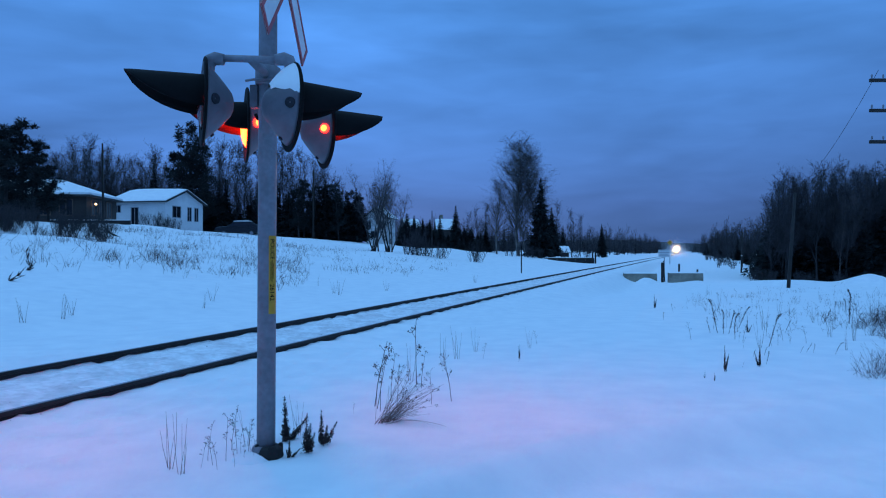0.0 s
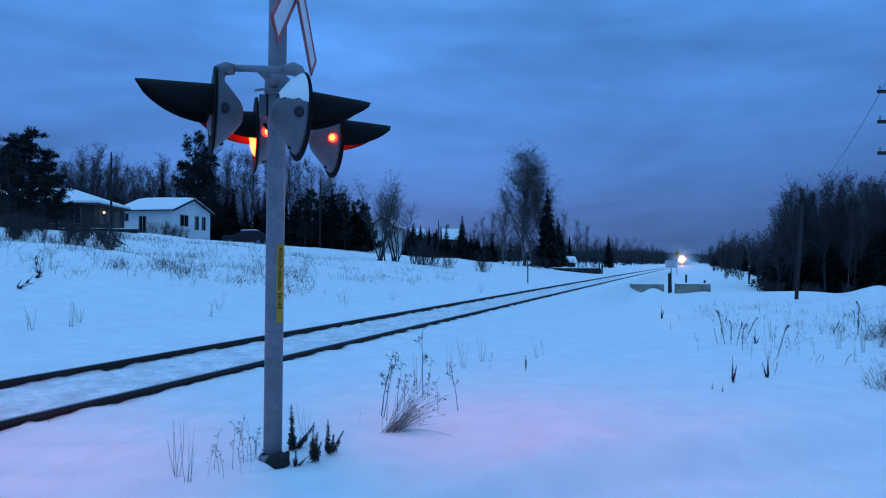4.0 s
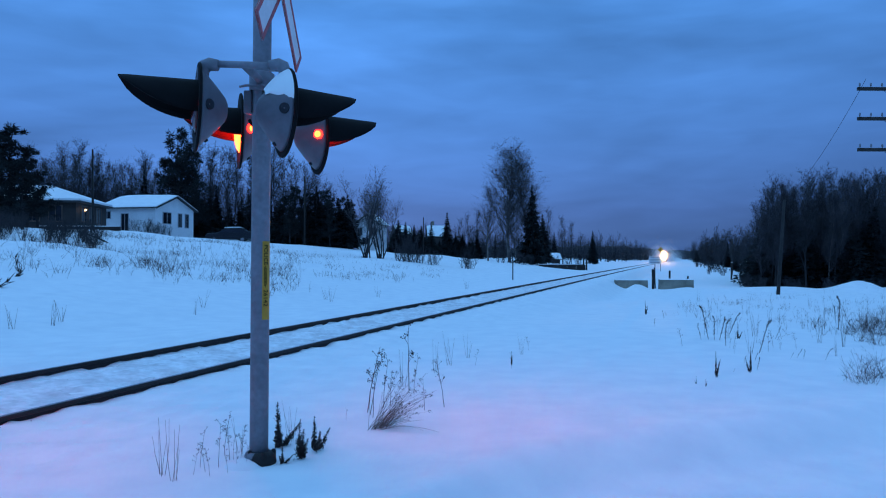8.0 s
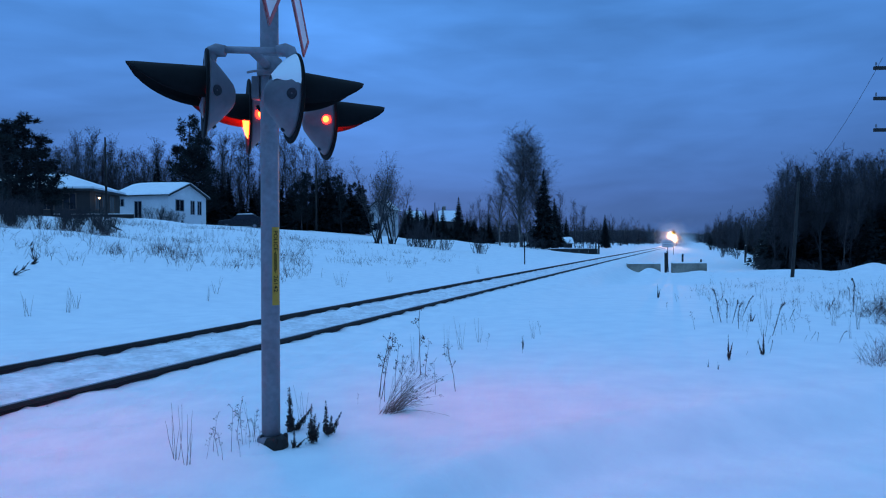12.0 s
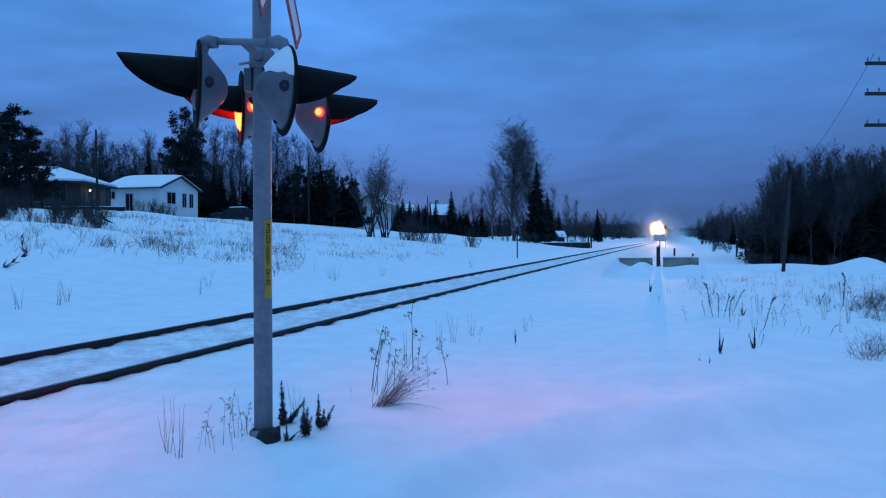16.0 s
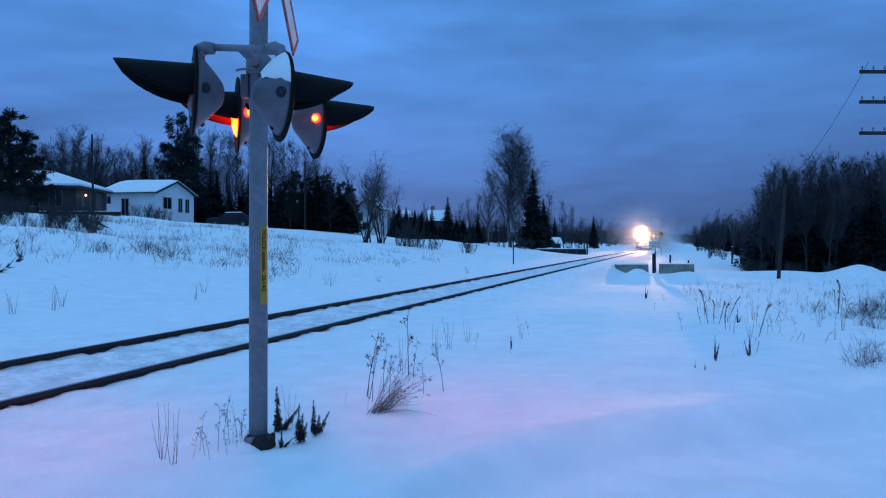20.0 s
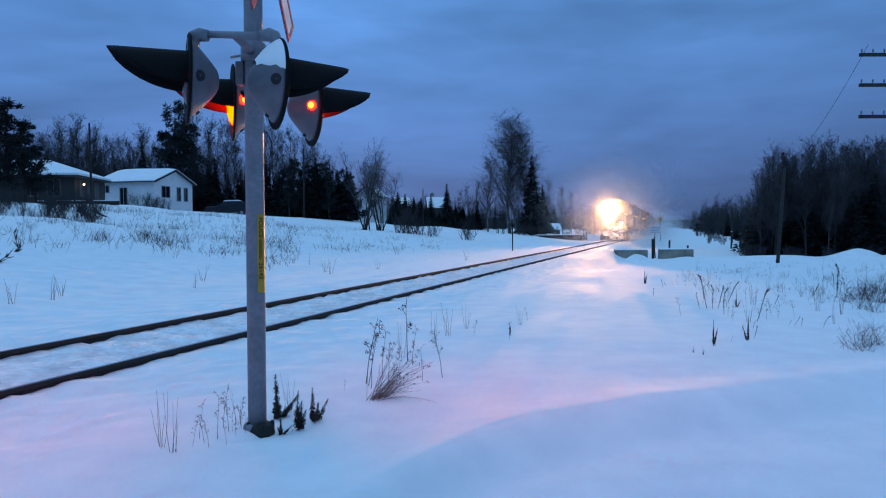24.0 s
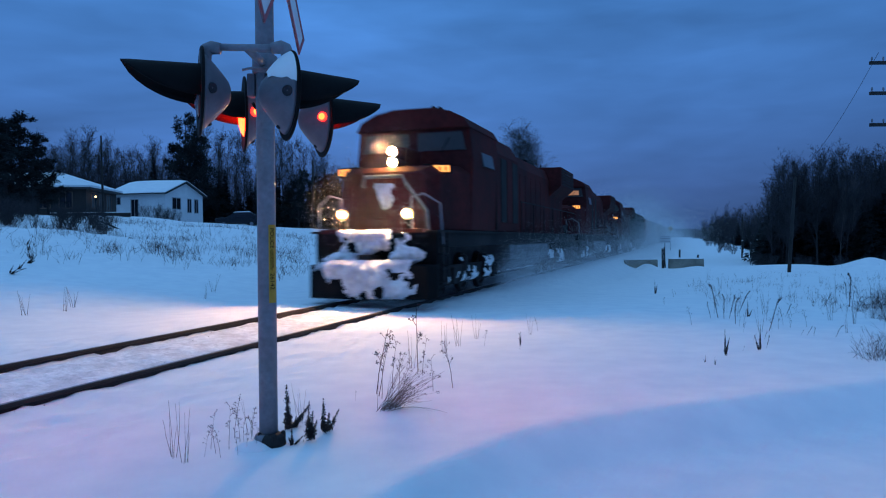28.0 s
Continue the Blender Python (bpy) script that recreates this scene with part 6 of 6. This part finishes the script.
            sn.v = [(s * (1.20 - b), a, c) for a, b, c in sn.v]
            part("truck_snow", sn, SNOW, e, "snow caked on the truck", smooth=True)
    return e


def wagon(name, label, mat, tall, length=17.0):
    w = thing(name, pose(0, 0, 0), label, "freight wagon", "freight wagons")
    part("sill", Mesh().box((0, length / 2, 1.05), (2.7, length - 0.6, 0.35)), DARK_LOCO, w, "black wagon sill", bevel=0.02)
    box = part("body", Mesh().box((0, length / 2, 1.25 + tall / 2), (2.9, length - 1.2, tall)), mat, w, "ribbed steel body", bevel=0.04)
    for i in range(14):
        y = 0.9 + (length - 1.8) * i / 13
        for s in (-1, 1):
            part("rib", Mesh().box((s * 1.475, y, 1.25 + tall / 2), (0.06, 0.10, tall - 0.1)), mat, box)
    part("roof_snow", Mesh().box((0, length / 2, 1.27 + tall), (2.6, length - 1.6, 0.08)), SNOW, w, "thin snow on the roof", bevel=0.03)
    wheelset_truck(w, 0, (1.7, 3.5), r=0.46)
    wheelset_truck(w, 0, (length - 3.5, length - 1.7), r=0.46)
    return w


def flake_material():
    m = bpy.data.materials.new("blown_snow")
    m.use_nodes = True
    n, l = m.node_tree.nodes, m.node_tree.links
    n.clear()
    out, mix = n.new("ShaderNodeOutputMaterial"), n.new("ShaderNodeMixShader")
    d, t = n.new("ShaderNodeBsdfDiffuse"), n.new("ShaderNodeBsdfTranslucent")
    d.inputs[0].default_value, t.inputs[0].default_value = (0.9, 0.9, 0.92, 1), (0.9, 0.9, 0.92, 1)
    mix.inputs[0].default_value = 0.5
    l.new(d.outputs[0], mix.inputs[1])
    l.new(t.outputs[0], mix.inputs[2])
    l.new(mix.outputs[0], out.inputs[0])
    return m


DUST = flake_material()


def flakes(seed, count, size, put, trail=False):
    """A cloud of tiny flakes, for blown snow and lamp glare; trail: finer ones near the front."""
    rng = np.random.default_rng(seed)
    c = put(rng, count)
    a, b = rng.normal(size=(len(c), 3)), rng.normal(size=(len(c), 3))
    s = size * rng.uniform(0.5, 1.5, (len(c), 1)) * (np.clip(c[:, 1:2] / 60, 0.55, 1.0) if trail else 1.0)
    a, b = a / np.linalg.norm(a, axis=1, keepdims=True) * s, b / np.linalg.norm(b, axis=1, keepdims=True) * s
    v = np.stack([c - a * 0.5 - b * 0.3, c + a * 0.5 - b * 0.3, c + b * 0.6], 1).reshape(-1, 3)
    me = bpy.data.meshes.new("blown_snow")
    me.vertices.add(len(v))
    me.vertices.foreach_set("co", v.ravel())
    me.loops.add(len(v))
    me.loops.foreach_set("vertex_index", np.arange(len(v), dtype=np.int32))
    me.polygons.add(len(c))
    me.polygons.foreach_set("loop_start", np.arange(0, len(v), 3, dtype=np.int32))
    me.update(calc_edges=True)
    me.materials.append(DUST)
    return me


def wake(rng, n):
    """Snow whirled up along both flanks, thickest low down and towards the rear."""
    y = 6 + 208 * rng.random(n) ** 1.3
    side = np.where(rng.random(n) < 0.62, 1, -1)
    wide = 0.3 + np.minimum(y, 60) * 0.05
    x = side * (1.35 + np.abs(rng.normal(size=n)) * wide)
    z = np.abs(rng.normal(size=n)) * (0.34 + np.minimum(y, 90) * 0.026)
    return np.stack([x, y, z], 1)


def front_glare(rng, n):
    """Added flakes that the beam lights up, imitating the round headlamp glare."""
    c = rng.normal(size=(n, 3)) * np.array([2.9, 2.2, 2.5]) + np.array([0, -2.0, 3.2])
    return c[c[:, 2] > -0.2]


def lamp_haze(rng, n):
    """Added flakes clustered before each lamp, imitating its soft halo."""
    at = np.array([(0, 1.5, 3.38), (-0.79, 0.42, 1.98), (0.79, 0.42, 1.98)])[rng.integers(0, 3, n)]
    c = at + rng.normal(size=(n, 3)) * np.array([0.40, 0.34, 0.40])
    return c[c[:, 1] < at[:, 1] + 0.05]


LEAD = locomotive("locomotive", "leading red diesel locomotive, headlamps burning, nose caked with snow", True)
SECOND = locomotive("locomotive", "second red diesel locomotive with lit number boards", False)
THIRD = copy_thing(SECOND, pose(0, 0, 0))
for pane_x in (-0.76, 0.76):
    part("lit_windshield", Mesh().box((pane_x + 0.1, 3.012, 3.88), (0.62, 0.012, 0.24)), CAB_LIT, SECOND, "dimly lit cab window")
tagged(THIRD, "third red diesel locomotive with lit number boards")
WAGONS = [wagon("freight_wagon", "dark green covered freight wagon", BOX_GREEN, 2.9)]
WAGONS.append(wagon("freight_wagon", "rust-red covered freight wagon", BOX_RED, 2.7))
WAGONS.append(wagon("freight_wagon", "grey covered freight wagon", BOX_GREY, 2.8))
for i in (1, 0, 1, 2, 1, 0):
    WAGONS.append(copy_thing(WAGONS[i], pose(0, 0, 0)))
WAKE = tagged(new("blown_snow", flakes(2, 860000, 0.024, wake, True)), "snow whirled up along the train", "blown snow", kind="stuff")
GLINT = tagged(new("lamp_haze", flakes(4, 15000, 0.008, lamp_haze)), "added flakes imitating the halo round each lamp", "blown snow", kind="stuff")
GLARE = tagged(new("snow_haze", flakes(3, 280000, 0.027, front_glare)), "added flake cloud standing in for headlamp glare", "blown snow", kind="stuff")


# ---- movement ----
ARC_Y = np.linspace(-40, 1400, 7201)
ARC_S = np.concatenate([[0], np.cumsum(np.hypot(np.diff(ARC_Y), np.diff(line_x(ARC_Y))))])
ARC_S -= np.interp(0, ARC_Y, ARC_S)


def rail_pose(s, length):
    """A vehicle whose front stands s metres along the line."""
    pts = []
    for t in (s, s + length):
        y = float(np.interp(t, ARC_S, ARC_Y))
        pts.append(Vector((float(line_x(y)), y, float(rail_z(y)))))
    d = pts[1] - pts[0]
    return pose(*pts[0], math.degrees(math.atan2(d.z, math.hypot(d.x, d.y))), 0, math.degrees(math.atan2(-d.x, d.y)))


def nose_at(t):
    """How far off the train's front is, along the line."""
    late = np.interp(t, (0, 14, 17, 18, 20, 22.5, 23.5, 24.5, 25.5, 26.5, 27, 27.5, 28), (0, 0, 2, 4, 4, 1.8, 1.6, 0.9, -0.1, -0.3, -0.45, -0.45, -0.35))
    return 16.85 + 16.87 * (28 - t) + float(late)


def motions():
    times = [0.5 * i for i in range(57)]
    row = [(LEAD, 0.0, LENGTH), (SECOND, LENGTH, LENGTH), (THIRD, 2 * LENGTH, LENGTH)]
    row += [(w, 3 * LENGTH + 17.4 * i, 17.0) for i, w in enumerate(WAGONS)]
    row += [(WAKE, 0.0, LENGTH), (GLINT, 0.0, LENGTH)]
    for ob, back, length in row:
        walk(ob, [(t, rail_pose(nose_at(t) + back, length)) for t in times])
    # the glare flakes close in on the lamps as the train nears, then drop behind
    walk(GLARE, [(t, rail_pose(nose_at(t) - float(np.interp(t, (0, 16, 20, 22.5, 23.5, 24.5, 25.2, 26.0, 28), (9, 7, 4.5, 3.5, 2.8, 1.8, -5.0, -28, -90))), LENGTH)) for t in times])
    # the lamps flash in turn: a lit lens stands forward in its housing for half of each beat
    for ob, on, off, half in FLASHERS:
        lit = half == 0
        rows = [(0.0, on if lit else off)]
        t = 0.40
        while t < 27.95:
            rows.append((t - 0.034, on if lit else off))
            lit = not lit
            rows.append((t + 0.034, on if lit else off))
            t += 0.496
        rows.append((28.0, on if lit else off))
        walk(ob, rows)


motions()
